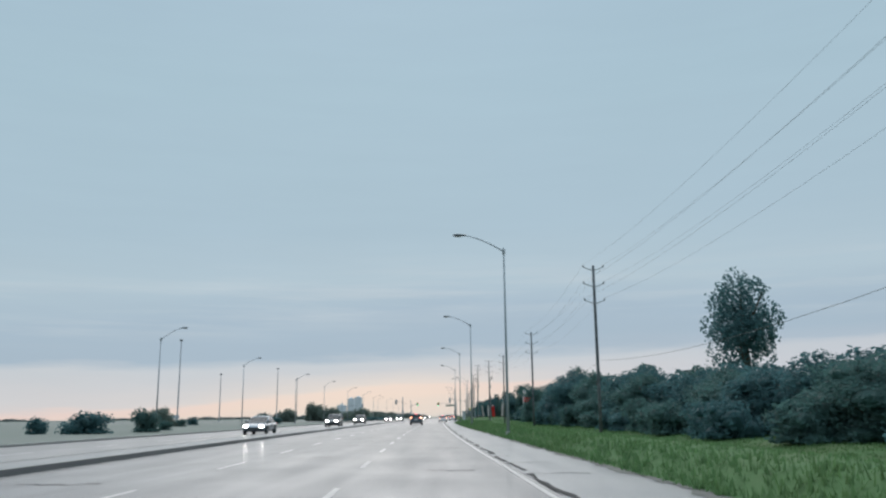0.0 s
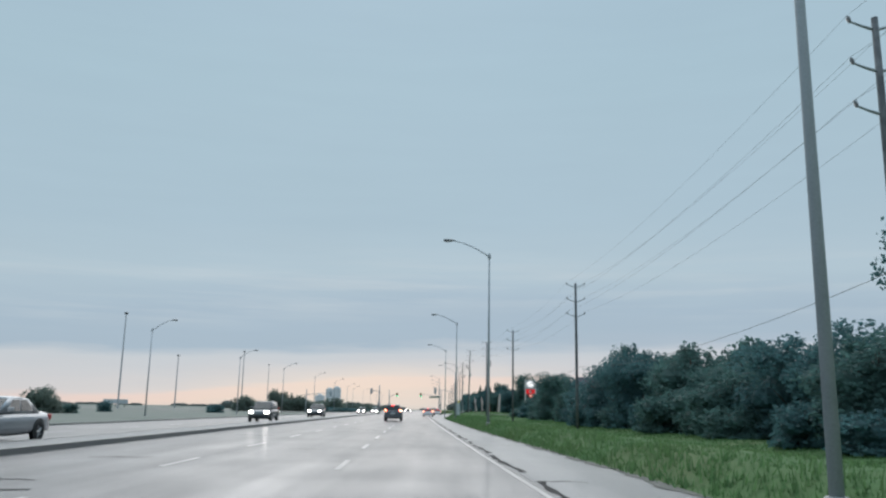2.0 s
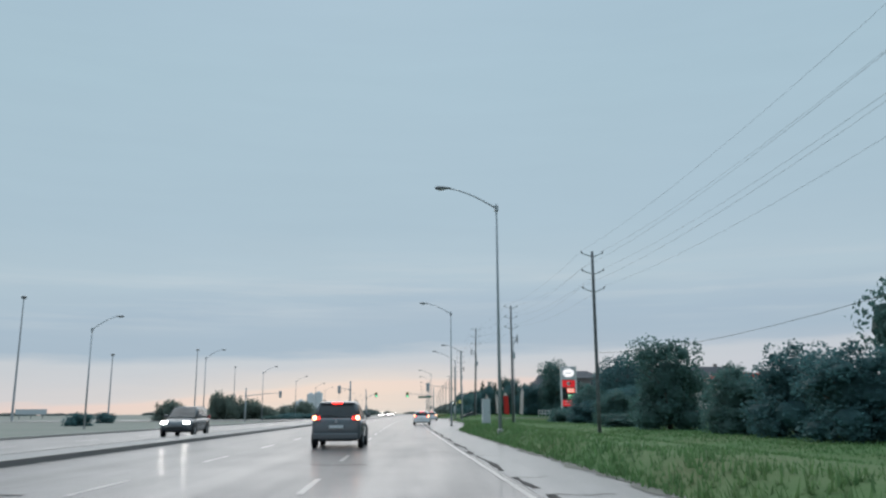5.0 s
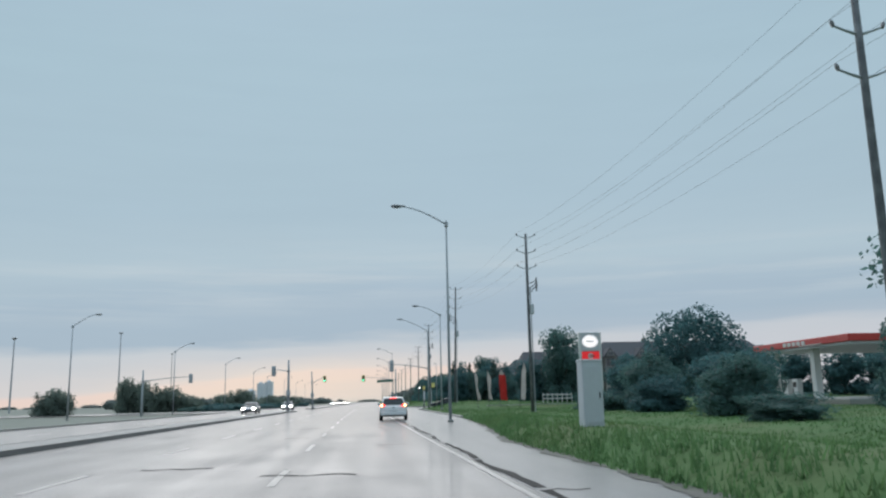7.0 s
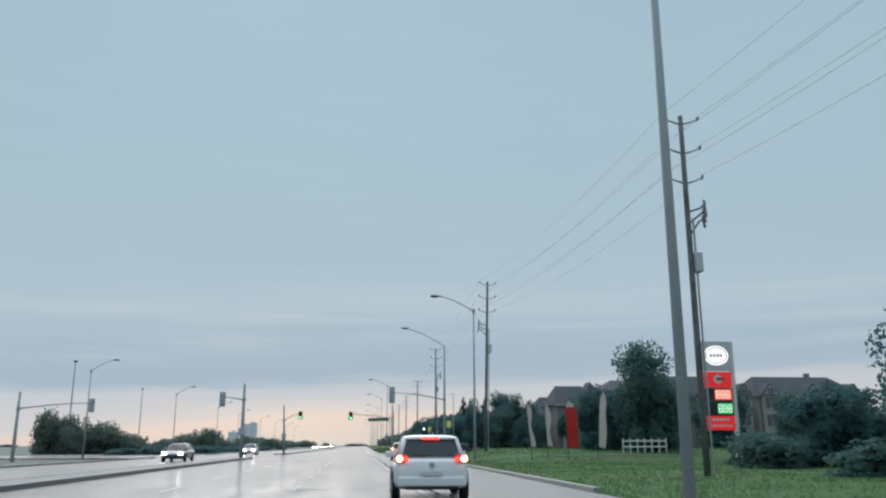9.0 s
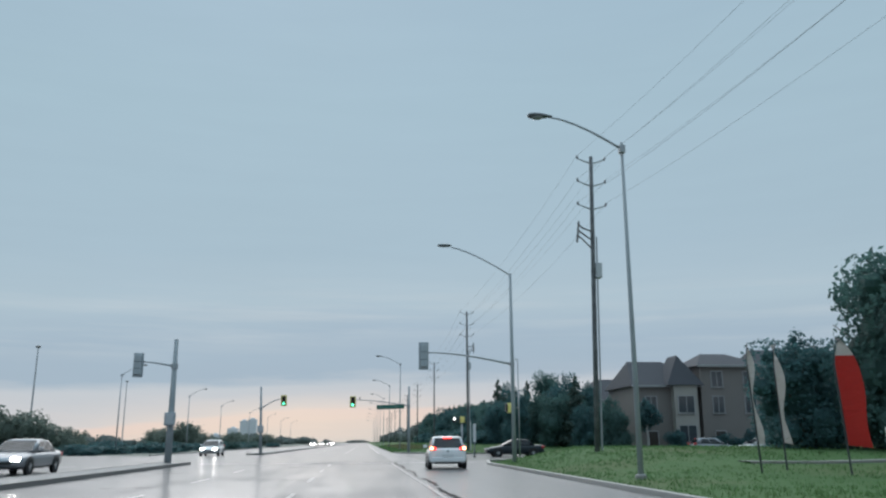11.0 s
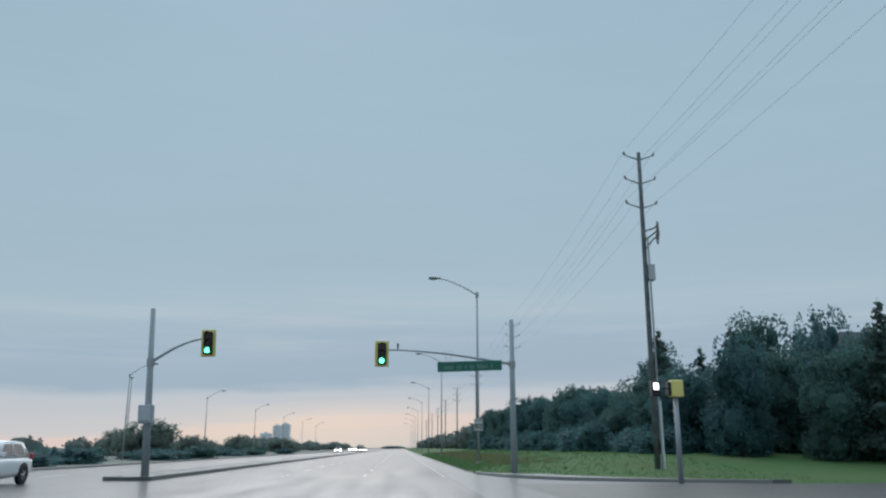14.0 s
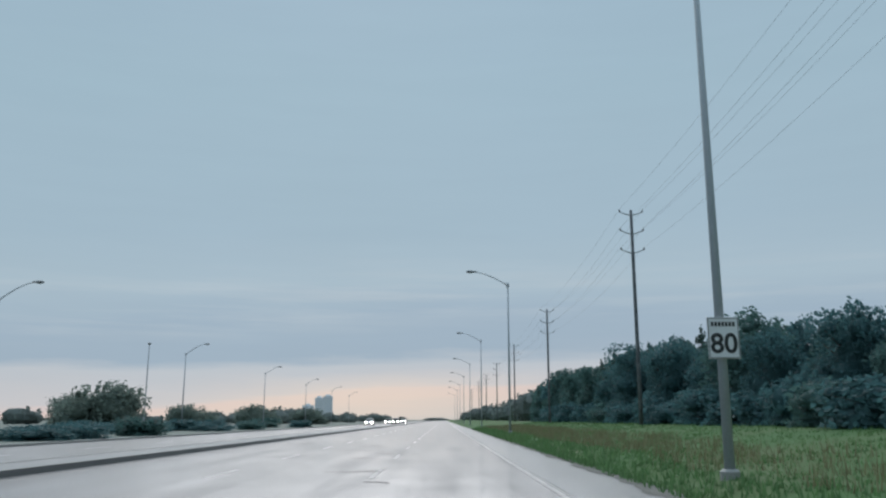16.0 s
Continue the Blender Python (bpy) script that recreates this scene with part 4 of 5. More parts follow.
# ---- petrol station: price sign, canopy, flags, fence ----
def price_sign():
    t = thing("price_sign", pose(21.9, 220.8, 0), "tall lit petrol station price sign with red panels", "price sign")
    z1 = 8.15
    for sx in (-1.12, 1.12):
        b = bmesh.new()
        box(b, sx - 0.13, sx + 0.13, -0.15, 0.15, -0.2, z1, 0.02)
        part("post", b, "trim", t)
    panels = (("header_panel", 6.15, z1, "sign_grey"), ("emblem_panel", 5.05, 6.08, "red_glow"), ("upper_price_panel", 4.12, 4.98, "sign_black"),
              ("lower_price_panel", 3.2, 4.05, "sign_black"), ("foot_panel", 2.2, 3.13, "red_glow"))
    made = {}
    for nm, a, c, mt in panels:
        b = bmesh.new()
        box(b, -0.99, 0.99, -0.14, 0.14, a, c, 0.02)
        made[nm] = part(nm, b, mt, t, {"red_glow": "lit red sign panel", "sign_black": "dark electronic price panel"}.get(mt, ""))
    oval = bmesh.new()
    bmesh.ops.create_cone(oval, cap_ends=True, segments=32, radius1=1, radius2=1, depth=0.04, matrix=Matrix.LocRotScale((0, -0.165, 7.18), Euler((radians(90), 0, 0)), (0.86, 0.66, 1)))
    part("oval_emblem", oval, "white_glow", made["header_panel"], "lit white oval emblem")
    ring = bmesh.new()
    pts = [(0.72 * math.cos(i * math.tau / 32), -0.19, 7.18 + 0.53 * math.sin(i * math.tau / 32)) for i in range(33)]
    tube(ring, pts, 0.035, 6, False)
    part("oval_ring", ring, "sign_grey", made["header_panel"])
    for k in range(4):
        b = bmesh.new()
        box(b, -0.46 + k * 0.24, -0.3 + k * 0.24, -0.195, -0.185, 7.05, 7.3)
        part("emblem_bar", b, "sign_grey", made["header_panel"])
    b = bmesh.new()
    disc(b, (0, -0.15, 5.58), (0, 1, 0), 0.3, 0.03)
    part("emblem_disc", b, "trim", made["emblem_panel"])
    b = bmesh.new()
    box(b, -0.12, 0.45, -0.18, -0.165, 5.5, 5.68)
    part("emblem_bar", b, "red_panel", made["emblem_panel"])

    def digits(panel, zc, mt, xs):
        for px in xs:
            for bx in ((-0.11, 0.11, 0.2, 0.26), (-0.11, 0.11, -0.03, 0.03), (-0.11, 0.11, -0.26, -0.2), (0.08, 0.13, -0.25, 0.25), (-0.13, -0.08, -0.25, 0.25)):
                b = bmesh.new()
                box(b, px + bx[0], px + bx[1], -0.16, -0.145, zc + bx[2], zc + bx[3])
                part("digit_bar", b, mt, panel)

    digits(made["upper_price_panel"], 4.55, "price_pale", (-0.1, 0.26, 0.62))
    digits(made["lower_price_panel"], 3.62, "price_pale", (0.02, 0.36, 0.7))
    b = bmesh.new()
    box(b, -0.16, 0.9, -0.147, -0.141, 3.28, 3.97)
    part("green_back", b, "price_green", made["lower_price_panel"])
    b = bmesh.new()
    box(b, -0.3, 0.9, -0.147, -0.141, 4.2, 4.9)
    part("red_back", b, "price_red", made["upper_price_panel"])
    for k in range(5):
        b = bmesh.new()
        box(b, -0.6 + k * 0.25, -0.42 + k * 0.25, -0.16, -0.145, 2.8, 2.98)
        part("letter_bar", b, "trim", made["foot_panel"])
    b = bmesh.new()
    box(b, -0.7, 0.75, -0.16, -0.145, 2.45, 2.53)
    part("letter_bar", b, "trim", made["foot_panel"])


price_sign()


def canopy():
    """Petrol station forecourt, a little above the road: canopy, pumps and shop."""
    lift = 0.6
    b = bmesh.new()
    box(b, 36.5, 72.0, 197.0, 222.0, -0.4, lift, 0.04)
    tagged(part("forecourt", b, "kerb"), "pale wet concrete forecourt slab of the petrol station", "pavement", kind="structure")
    t = thing("station_canopy", pose(47.6, 208, lift), "petrol station canopy with a red fascia on white columns", "canopy")
    b = bmesh.new()
    box(b, -8.9, 9, -8.4, 8.4, 4.6, 4.85, 0.03)
    part("soffit", b, "sign_grey", t, "grey canopy underside")
    b = bmesh.new()
    box(b, -9.1, 9.1, -8.6, 8.6, 4.85, 5.5, 0.05)
    fascia = part("fascia", b, "red_panel", t, "red canopy fascia")
    for k in range(5):
        b = bmesh.new()
        box(b, -9.14, -9.1, 1.8 - k * 0.85, 2.4 - k * 0.85, 4.97, 5.35)
        part("letter_bar", b, "trim", fascia, "white bar of unreadable lettering")
    b = bmesh.new()
    box(b, -9.15, -9.1, -4.4, -0.6, 4.86, 4.94)
    part("stripe", b, "trim", fascia, "white stripe")
    for x in (-8.0, 7.0):
        for y in (-1.2, 6.4):
            b = bmesh.new()
            box(b, x - 0.35, x + 0.35, y - 0.35, y + 0.35, -0.02, 4.62, 0.05)
            box(b, x - 0.5, x + 0.5, y - 1.6, y + 1.6, -0.02, 0.18, 0.04)
            part("column", b, "trim", t, "white column on a pump island")
    for x, y in ((39.7, 210.6), (39.7, 212.4), (54.6, 210.4), (54.6, 204.6)):
        p = thing("fuel_pump", pose(x, y, lift), "white fuel pump under the canopy", "fuel pump", "fuel pumps")
        b = bmesh.new()
        box(b, -0.3, 0.3, -0.45, 0.45, -0.02, 1.9, 0.05)
        bd = part("body", b, "trim", p)
        b = bmesh.new()
        box(b, -0.312, -0.3, -0.3, 0.3, 1.1, 1.6)
        part("screen", b, "sign_black", bd)
        b = bmesh.new()
        box(b, -0.36, -0.3, 0.2, 0.34, 0.6, 1.0, 0.02)
        part("nozzle", b, "signal_black", bd)
    k = thing("station_shop", pose(66, 212, lift), "low pale petrol station shop", "shop")
    b = bmesh.new()
    box(b, -5.5, 5.5, -5, 5, -0.2, 3.4)
    part("wall", b, "stone", k)
    b = bmesh.new()
    box(b, -5.7, 5.7, -5.2, 5.2, 3.4, 3.9, 0.05)
    part("roof", b, "roof", k)
    for y in (-3, 0, 3):
        b = bmesh.new()
        box(b, -5.55, -5.5, y - 1.1, y + 1.1, 0.6, 2.6, 0.02)
        part("window", b, "window", k)


canopy()


def feather_flag(x, y, h, cloth, lean, turn, label):
    z = ground_z(x, y)
    t = thing("feather_flag", pose(x, y, z, 0, lean, turn), label, "flag", "feather flags")
    part("pole", tube(bmesh.new(), [(0, 0, -0.2), (0, 0, h * 0.8), (0.12, 0, h * 0.93), (0.45, 0, h)], [0.035, 0.025, 0.02, 0.015], 8), "dark_metal", t)
    rows_l, rows_r = [], []
    for i in range(13):
        k = i / 12
        zz = 0.9 + (h - 0.95) * k
        wd = 0.6 * math.sqrt(max(0.0, 1 - (max(0, k - 0.72) / 0.29) ** 2)) if k > 0.72 else 0.6
        wv = 0.1 * math.sin(k * 9 + x)
        rows_l.append((0.05 if k < 0.8 else 0.05 + (k - 0.8) * 1.2, 0, zz))
        rows_r.append((max(0.12, wd * (1.35 if cloth == "red_cloth" else 1.0)), wv, zz - 0.12 * (1 - k)))
    spans = ((0, 13, cloth),) if cloth != "red_cloth" else ((0, 11, "red_cloth"), (10, 13, "white_cloth"))
    for i0, i1, mt in spans:
        b = quad_strip(bmesh.new(), rows_l[i0:i1], rows_r[i0:i1])
        bmesh.ops.solidify(b, geom=b.faces[:], thickness=0.015)
        part("banner", b, mt, t, "red lower cloth" if mt == "red_cloth" else "", True)


for x, y, h, cl, lean, turn, words in ((10.1, 226, 4.1, "white_cloth", -12, 50, "faded white feather flag leaning by the station entrance"),
                                       (11.5, 227, 4.2, "white_cloth", -5, 40, "slender white feather flag beside the station entrance"),
                                       (12.5, 225, 4.3, "red_cloth", -3, -5, "broad red feather flag by the station entrance"),
                                       (14.9, 226, 5.0, "white_cloth", 4, 8, "slim white feather flag by the station entrance")):
    feather_flag(x, y, h, cl, lean, turn, words)


def rail_fence():
    t = thing("rail_fence", pose(19.0, 232.5, ground_z(20.8, 232.5)), "low white rail fence by the station", "fence")
    for i in range(7):
        b = bmesh.new()
        box(b, i * 0.6 - 0.04, i * 0.6 + 0.04, -0.05, 0.05, -0.1, 1.15, 0.01)
        part("post", b, "trim", t)
    for z in (0.5, 0.95):
        b = bmesh.new()
        box(b, -0.05, 3.65, -0.08, -0.05, z - 0.06, z + 0.06, 0.01)
        part("rail", b, "trim", t)


rail_fence()


def station_path():
    """A narrow concrete path along the foot of the fence, following the bank."""
    xs = [11.5 + 0.5 * i for i in range(25)]
    top = [(x, ground_z(x, 230.0) + 0.07) for x in xs]
    b = bmesh.new()
    quad_strip(b, [(x, 230.5, z) for x, z in top], [(x, 229.5, z) for x, z in top])
    quad_strip(b, [(x, 229.5, z) for x, z in top], [(x, 229.5, z - 0.3) for x, z in top])
    quad_strip(b, [(x, 230.5, z - 0.3) for x, z in top], [(x, 230.5, z) for x, z in top])
    tagged(part("station_path", b, "kerb"), "narrow pale concrete path along the station fence", "pavement", kind="structure")


station_path()


def service_box():
    """A pale upright service cabinet with a blue cap beside the fence."""
    x, y = 24.0, 236.0
    t = thing("service_cabinet", pose(x, y, ground_z(x, y)), "pale grey upright service cabinet with a blue cap", "cabinet")
    b = bmesh.new()
    box(b, -0.5, 0.5, -0.35, 0.35, -0.2, 1.75, 0.03)
    body = part("body", b, "pedestal", t)
    b = bmesh.new()
    box(b, -0.53, 0.53, -0.38, 0.38, 1.75, 2.0, 0.04)
    part("cap", b, "blue_paint", t, "dull blue cap")
    b = bmesh.new()
    box(b, -0.4, 0.4, -0.365, -0.35, 0.2, 1.6, 0.01)
    part("door", b, "pedestal", body)


service_box()


# ---- houses ----
def house(x0, x1, y0, depth, eaves, ridge, bays, wall, label, gabled=(0, 2, 4), rise=1.9, hip=2.2, hipped=False):
    """A three-storey townhouse block whose front faces -y: gabled bays, windows, doors, dark roof."""
    t = thing("townhouse", pose((x0 + x1) / 2, y0, 0), label, "house", "townhouses past the crossing")
    w2 = (x1 - x0) / 2
    b = bmesh.new()
    box(b, -w2, w2, 0, depth, -0.3, eaves)
    part("wall", b, wall, t)
    r = bmesh.new()
    o = 0.4
    v = [r.verts.new(p) for p in ((-w2 - o, -o, eaves - 0.05), (w2 + o, -o, eaves - 0.05), (w2 + o, depth + o, eaves - 0.05), (-w2 - o, depth + o, eaves - 0.05), (-w2 + hip, depth / 2, ridge), (w2 - 2.2, depth / 2, ridge))]
    for f in ((0, 1, 5, 4), (1, 2, 5), (2, 3, 4, 5), (3, 0, 4), (3, 2, 1, 0)):
        r.faces.new([v[i] for i in f])
    roof = part("roof", r, "roof", t, "dark shingled hip roof")
    for k in () if hipped else (0.4,):
        b = bmesh.new()
        box(b, w2 * k - 0.4, w2 * k + 0.4, depth * 0.55, depth * 0.55 + 0.7, ridge - 1.4, ridge + 0.7, 0.03)
        part("chimney", b, "brick", roof)
    b = bmesh.new()
    box(b, -w2 - o, w2 + o, -o - 0.08, -o + 0.04, eaves - 0.2, eaves + 0.02)
    part("fascia", b, "house_trim", t)
    step = (x1 - x0) / bays

    def pane(px, py, z0, z1, wd):
        b = bmesh.new()
        box(b, px - wd / 2, px + wd / 2, py - 0.04, py + 0.02, z0, z1)
        win = part("window", b, "window", t)
        f = bmesh.new()
        for bx in ((-wd / 2 - 0.09, -wd / 2, z0 - 0.09, z1 + 0.09), (wd / 2, wd / 2 + 0.09, z0 - 0.09, z1 + 0.09), (-wd / 2, wd / 2, z1, z1 + 0.09), (-0.04, 0.04, z0, z1)):
            box(f, px + bx[0], px + bx[1], py - 0.09, py + 0.01, bx[2], bx[3])
        part("frame", f, "house_trim", win)
        f = bmesh.new()
        box(f, px - wd / 2 - 0.15, px + wd / 2 + 0.15, py - 0.16, py + 0.01, z0 - 0.16, z0 - 0.06)
        part("sill", f, "house_trim", win)

    for i in range(bays):
        cx = -w2 + step * (i + 0.5)
        if i in gabled:
            b = bmesh.new()
            box(b, cx - step * 0.36, cx + step * 0.36, -0.9, 0.05, -0.3, eaves + 0.1)
            part("bay", b, "stone", t, "pale stone-faced bay")
            g = bmesh.new()
            a, h2 = step * (0.36 if rise < 3 else 0.5), rise
            q = [g.verts.new(p) for p in ((cx - a - 0.3, -1.2, eaves), (cx + a + 0.3, -1.2, eaves), (cx, 0.9 if hipped else -1.2, eaves + h2), (cx - a - 0.3, depth * 0.4, eaves), (cx + a + 0.3, depth * 0.4, eaves), (cx, depth * 0.4, eaves + h2))]
            for f in ((0, 1, 2), (5, 4, 3), (0, 2, 5, 3), (2, 1, 4, 5), (1, 0, 3, 4)):
                g.faces.new([q[k] for k in f])
            part("gable", g, "roof", roof)
            g = bmesh.new()
            q = [] if hipped else [g.verts.new(p) for p in ((cx - a, -1.25, eaves + 0.05), (cx + a, -1.25, eaves + 0.05), (cx, -1.25, eaves + h2 - 0.3))]
            if q:
                g.faces.new(q)
                g.normal_update()
                bmesh.ops.solidify(g, geom=g.faces[:], thickness=0.03)
                part("gable_wall", g, wall, roof)
                pane(cx, -1.3, eaves + 0.3, eaves + 0.3 + rise * 0.4, 0.9)
            else:
                g.free()
            py = -0.9
        else:
            py = 0.0
        for z0, z1 in ((4.2, 5.9), (7.0, 8.6)):
            if z1 < eaves:
                pane(cx, py, z0, z1, 1.7 if i in gabled else 1.2)
        if i in gabled:
            pane(cx, py, 1.1, 2.8, 1.8)
        else:
            b = bmesh.new()
            box(b, cx - 0.55, cx + 0.55, -0.06, 0.02, -0.05, 2.2)
            d = part("door", b, "door", t)
            f = bmesh.new()
            box(f, cx - 0.65, cx - 0.55, -0.09, 0.0, -0.05, 2.3)
            box(f, cx + 0.55, cx + 0.65, -0.09, 0.0, -0.05, 2.3)
            box(f, cx - 0.65, cx + 0.65, -0.09, 0.0, 2.2, 2.3)
            part("door_frame", f, "house_trim", d)


house(27.4, 34.6, 286.4, 9, 7.1, 10.1, 2, "brick", "two-storey red-brown brick house with dark hip roof", (1,), 3.4, 0.9, True)
house(34.8, 42.2, 286.0, 9, 9.3, 11.0, 2, "brick", "three-storey brown brick townhouse with low dark roof", (), 0, 2.2, True)
house(44.0, 60.0, 291, 11, 8.8, 12.2, 5, "brick", "three-storey red-brown brick townhouse block with dark roof")
house(62.0, 80.0, 293, 11, 9.0, 12.4, 5, "stone", "three-storey pale stone townhouse block with dark roof")
house(28.0, 38.5, 305, 10, 6.4, 9.5, 3, "brick", "brick house standing behind the corner houses", (1,), 2.4)


def towers():
    for x, h, wd in ((-236, 28, 20), (-215, 42, 15), (-199, 45, 16), (-268, 16, 20)):
        t = thing("apartment_tower", pose(x, 1845, 0), "pale apartment tower faint on the horizon", "tower", "apartment towers")
        b = bmesh.new()
        box(b, -wd / 2, wd / 2, -9, 9, -0.5, h)
        part("wall", b, "tower", t)
        b = bmesh.new()
        box(b, -4, 4, -4, 4, h, h + 3)
        part("plant_room", b, "tower", t)
        for k in range(int(h / 3.2)):
            b = bmesh.new()
            box(b, -wd / 2 + 1, wd / 2 - 1, -9.3, -9.0, 1.5 + k * 3.2, 3.0 + k * 3.2)
            part("window_band", b, "tower_band", t)


towers()


# ---- trees ----
def leaf_cloud(name, lobes, count, size, material, seed, core=0.6):
    """A crown: many small leaf clumps on uneven lobes (centre, radii), round a rough inner mass."""
    rng = np.random.default_rng(seed)
    lob = np.array(lobes, float)
    area = (lob[:, 3] * lob[:, 4] + lob[:, 3] * lob[:, 5] + lob[:, 4] * lob[:, 5])
    pick = rng.choice(len(lob), count, p=area / area.sum())
    d = rng.normal(size=(count, 3))
    d /= np.linalg.norm(d, axis=1)[:, None]
    wave = 0.1 * np.sin(d[:, 0] * 7 + pick * 1.7) * np.cos(d[:, 2] * 6 + pick) + 0.08 * np.sin(d[:, 1] * 11 + pick)
    r = 1.0 + wave - np.abs(rng.normal(0, 0.13, count)) + (rng.random(count) < 0.09) * rng.uniform(0.03, 0.2, count)
    p = lob[pick, :3] + d * lob[pick, 3:] * r[:, None]
    p[:, 2] = np.maximum(p[:, 2], 0.15)
    nrm = d + rng.normal(0, 0.8, (count, 3))
    nrm /= np.linalg.norm(nrm, axis=1)[:, None]
    a = np.cross(nrm, rng.normal(size=(count, 3)))
    a /= np.linalg.norm(a, axis=1)[:, None]
    b = np.cross(nrm, a)
    s = size * rng.uniform(0.55, 1.35, count)[:, None]
    quads = np.stack([p - a * s, p - b * s * 0.55 + nrm * s * 0.15, p + a * s, p + b * s * 0.55 - nrm * s * 0.1], 1).reshape(-1, 3)
    verts = [quads]
    faces = [np.arange(count * 4).reshape(-1, 4)]
    base = count * 4
    if core:
        u, v = 8, 5
        top = float((lob[:, 2] + lob[:, 5]).max())
        for x, y, z, rx, ry, rz in lobes:
            ring = []
            thin = core * (1 - 0.5 * min(1.0, max(0.0, (z / top - 0.5) / 0.3)))
            for j in range(v + 1):
                for i in range(u):
                    th, ph = j / v * math.pi, i / u * math.tau
                    k = thin * (1 + 0.12 * math.sin(3 * ph + x) * math.sin(2 * th))
                    ring.append((x + rx * k * math.sin(th) * math.cos(ph), y + ry * k * math.sin(th) * math.sin(ph), max(0.1, z + rz * k * math.cos(th))))
            verts.append(np.array(ring))
            faces.append(np.array([(base + j * u + i, base + j * u + (i + 1) % u, base + (j + 1) * u + (i + 1) % u, base + (j + 1) * u + i) for j in range(v) for i in range(u)]))
            base += len(ring)
    me = bpy.data.meshes.new(name)
    me.from_pydata(np.concatenate(verts).tolist(), [], np.concatenate(faces).tolist())
    me.materials.append(M[material])
    return me


def lobes_for(h, wd, seed, low=0.05, n=9):
    """Uneven lobes that fill a crown of height h and width wd."""
    rng = random.Random(seed)
    out = [(0, 0, h * (0.5 + low / 2), wd * 0.33, wd * 0.33, h * (0.42 - low / 2))]
    if low < 0.1:
        for i in range(5):
            a, r = i * math.tau / 5 + rng.random(), wd * rng.uniform(0.16, 0.22)
            out.append((math.cos(a) * wd * 0.24, math.sin(a) * wd * 0.24, h * 0.13, r, r, h * 0.16))
    for i in range(n):
        a = i * 2.4 + rng.uniform(-0.4, 0.4)
        k = rng.uniform(0.15, 0.36)
        z = h * rng.uniform(low + 0.16, 0.84)
        shrink = 1.0 - 0.45 * max(0.0, (z / h - 0.5) / 0.5)
        r = wd * rng.uniform(0.15, 0.25)
        out.append((math.cos(a) * wd * k * shrink, math.sin(a) * wd * k * shrink, z, r, r, r * rng.uniform(0.75, 1.1)))
    for i in range(7):  # leading shoots that break the outline
        a, k, r = rng.uniform(0, math.tau), rng.uniform(0.0, 0.3), wd * rng.uniform(0.045, 0.085)
        out.append((math.cos(a) * wd * k, math.sin(a) * wd * k, h * (0.99 - 0.55 * k) - r * 0.6, r, r, r * rng.uniform(1.2, 2.0)))
    return out


def limbs(bm, h, spread, r, seed, n=6, bare=0.2):
    rng = random.Random(seed)
    tube(bm, [(0, 0, -0.4), (0.02 * h * rng.uniform(-1, 1), 0, h * 0.3), (0.03 * h * rng.uniform(-1, 1), 0.02 * h, h * 0.62), (0, 0, h * 0.86)], [r, r * 0.8, r * 0.5, r * 0.12], 8)
    for i in range(n):
        a, z0 = i * 2.4 + rng.random(), h * rng.uniform(bare, 0.6)
        l = spread * rng.uniform(0.25, 0.42)
        tube(bm, [(0, 0, z0), (math.cos(a) * l * 0.5, math.sin(a) * l * 0.5, z0 + h * 0.09), (math.cos(a) * l, math.sin(a) * l, z0 + h * 0.22)], [r * 0.42, r * 0.28, r * 0.06], 6)
    return bm


def dome_lobes(h, wd, seed, n=20):
    """Lobes of a full round crown on a short trunk."""
    rng = random.Random(seed)
    out = [(0, 0, h * 0.52, wd * 0.34, wd * 0.34, h * 0.38)]
    for i in range(n):
        up = 1.0 - 1.45 * (i + 0.5) / n
        a, q = i * 2.4 + rng.uniform(-0.3, 0.3), math.sqrt(1 - up * up)
        r = wd * rng.uniform(0.1, 0.17)
        out.append((math.cos(a) * q * wd * 0.36, math.sin(a) * q * wd * 0.36, h * (0.52 + 0.37 * up), r, r, r * rng.uniform(0.8, 1.1)))
    return out


def tree_kind(name, h, wd, seed, material, count, size, low=0.05, n=9, label="", bare=0.15, bark="bark", core=0.6, lobes=None):
    t = thing(name, pose(0, -900, -60), label, "tree" if name == "tree" else "shrub", "trees along the road" if name == "tree" else "shrubs beside the road")
    part("trunk", limbs(bmesh.new(), h, wd, 0.028 * h, seed, 6, bare), bark, t, smooth=True)
    ob = new("crown", leaf_cloud("crown", lobes or lobes_for(h, wd, seed, low, n), count, size, material, seed, core))
    ob.parent = t
    return t, h, wd


def conifer_kind(h, wd, seed):
    t = thing("tree", pose(0, -900, -60), "dark pointed spruce among the roadside trees", "tree", "trees along the road")
    part("trunk", tube(bmesh.new(), [(0, 0, -0.4), (0, 0, h * 0.95)], [0.14, 0.02], 8), "bark", t)
    rng = random.Random(seed)
    lob = []
    for i in range(16):
        k = i / 15
        r = wd / 2 * (1 - k) ** 0.8 + 0.12
        a = i * 2.4
        lob.append((math.cos(a) * r * 0.35, math.sin(a) * r * 0.35, 0.5 + (h - 0.8) * k, r * 0.75, r * 0.75, 0.42 + 0.3 * (1 - k)))
    ob = new("crown", leaf_cloud("crown", lob, 2600, 0.2, "needle", seed, 0.6))
    ob.parent = t
    return t, h, wd


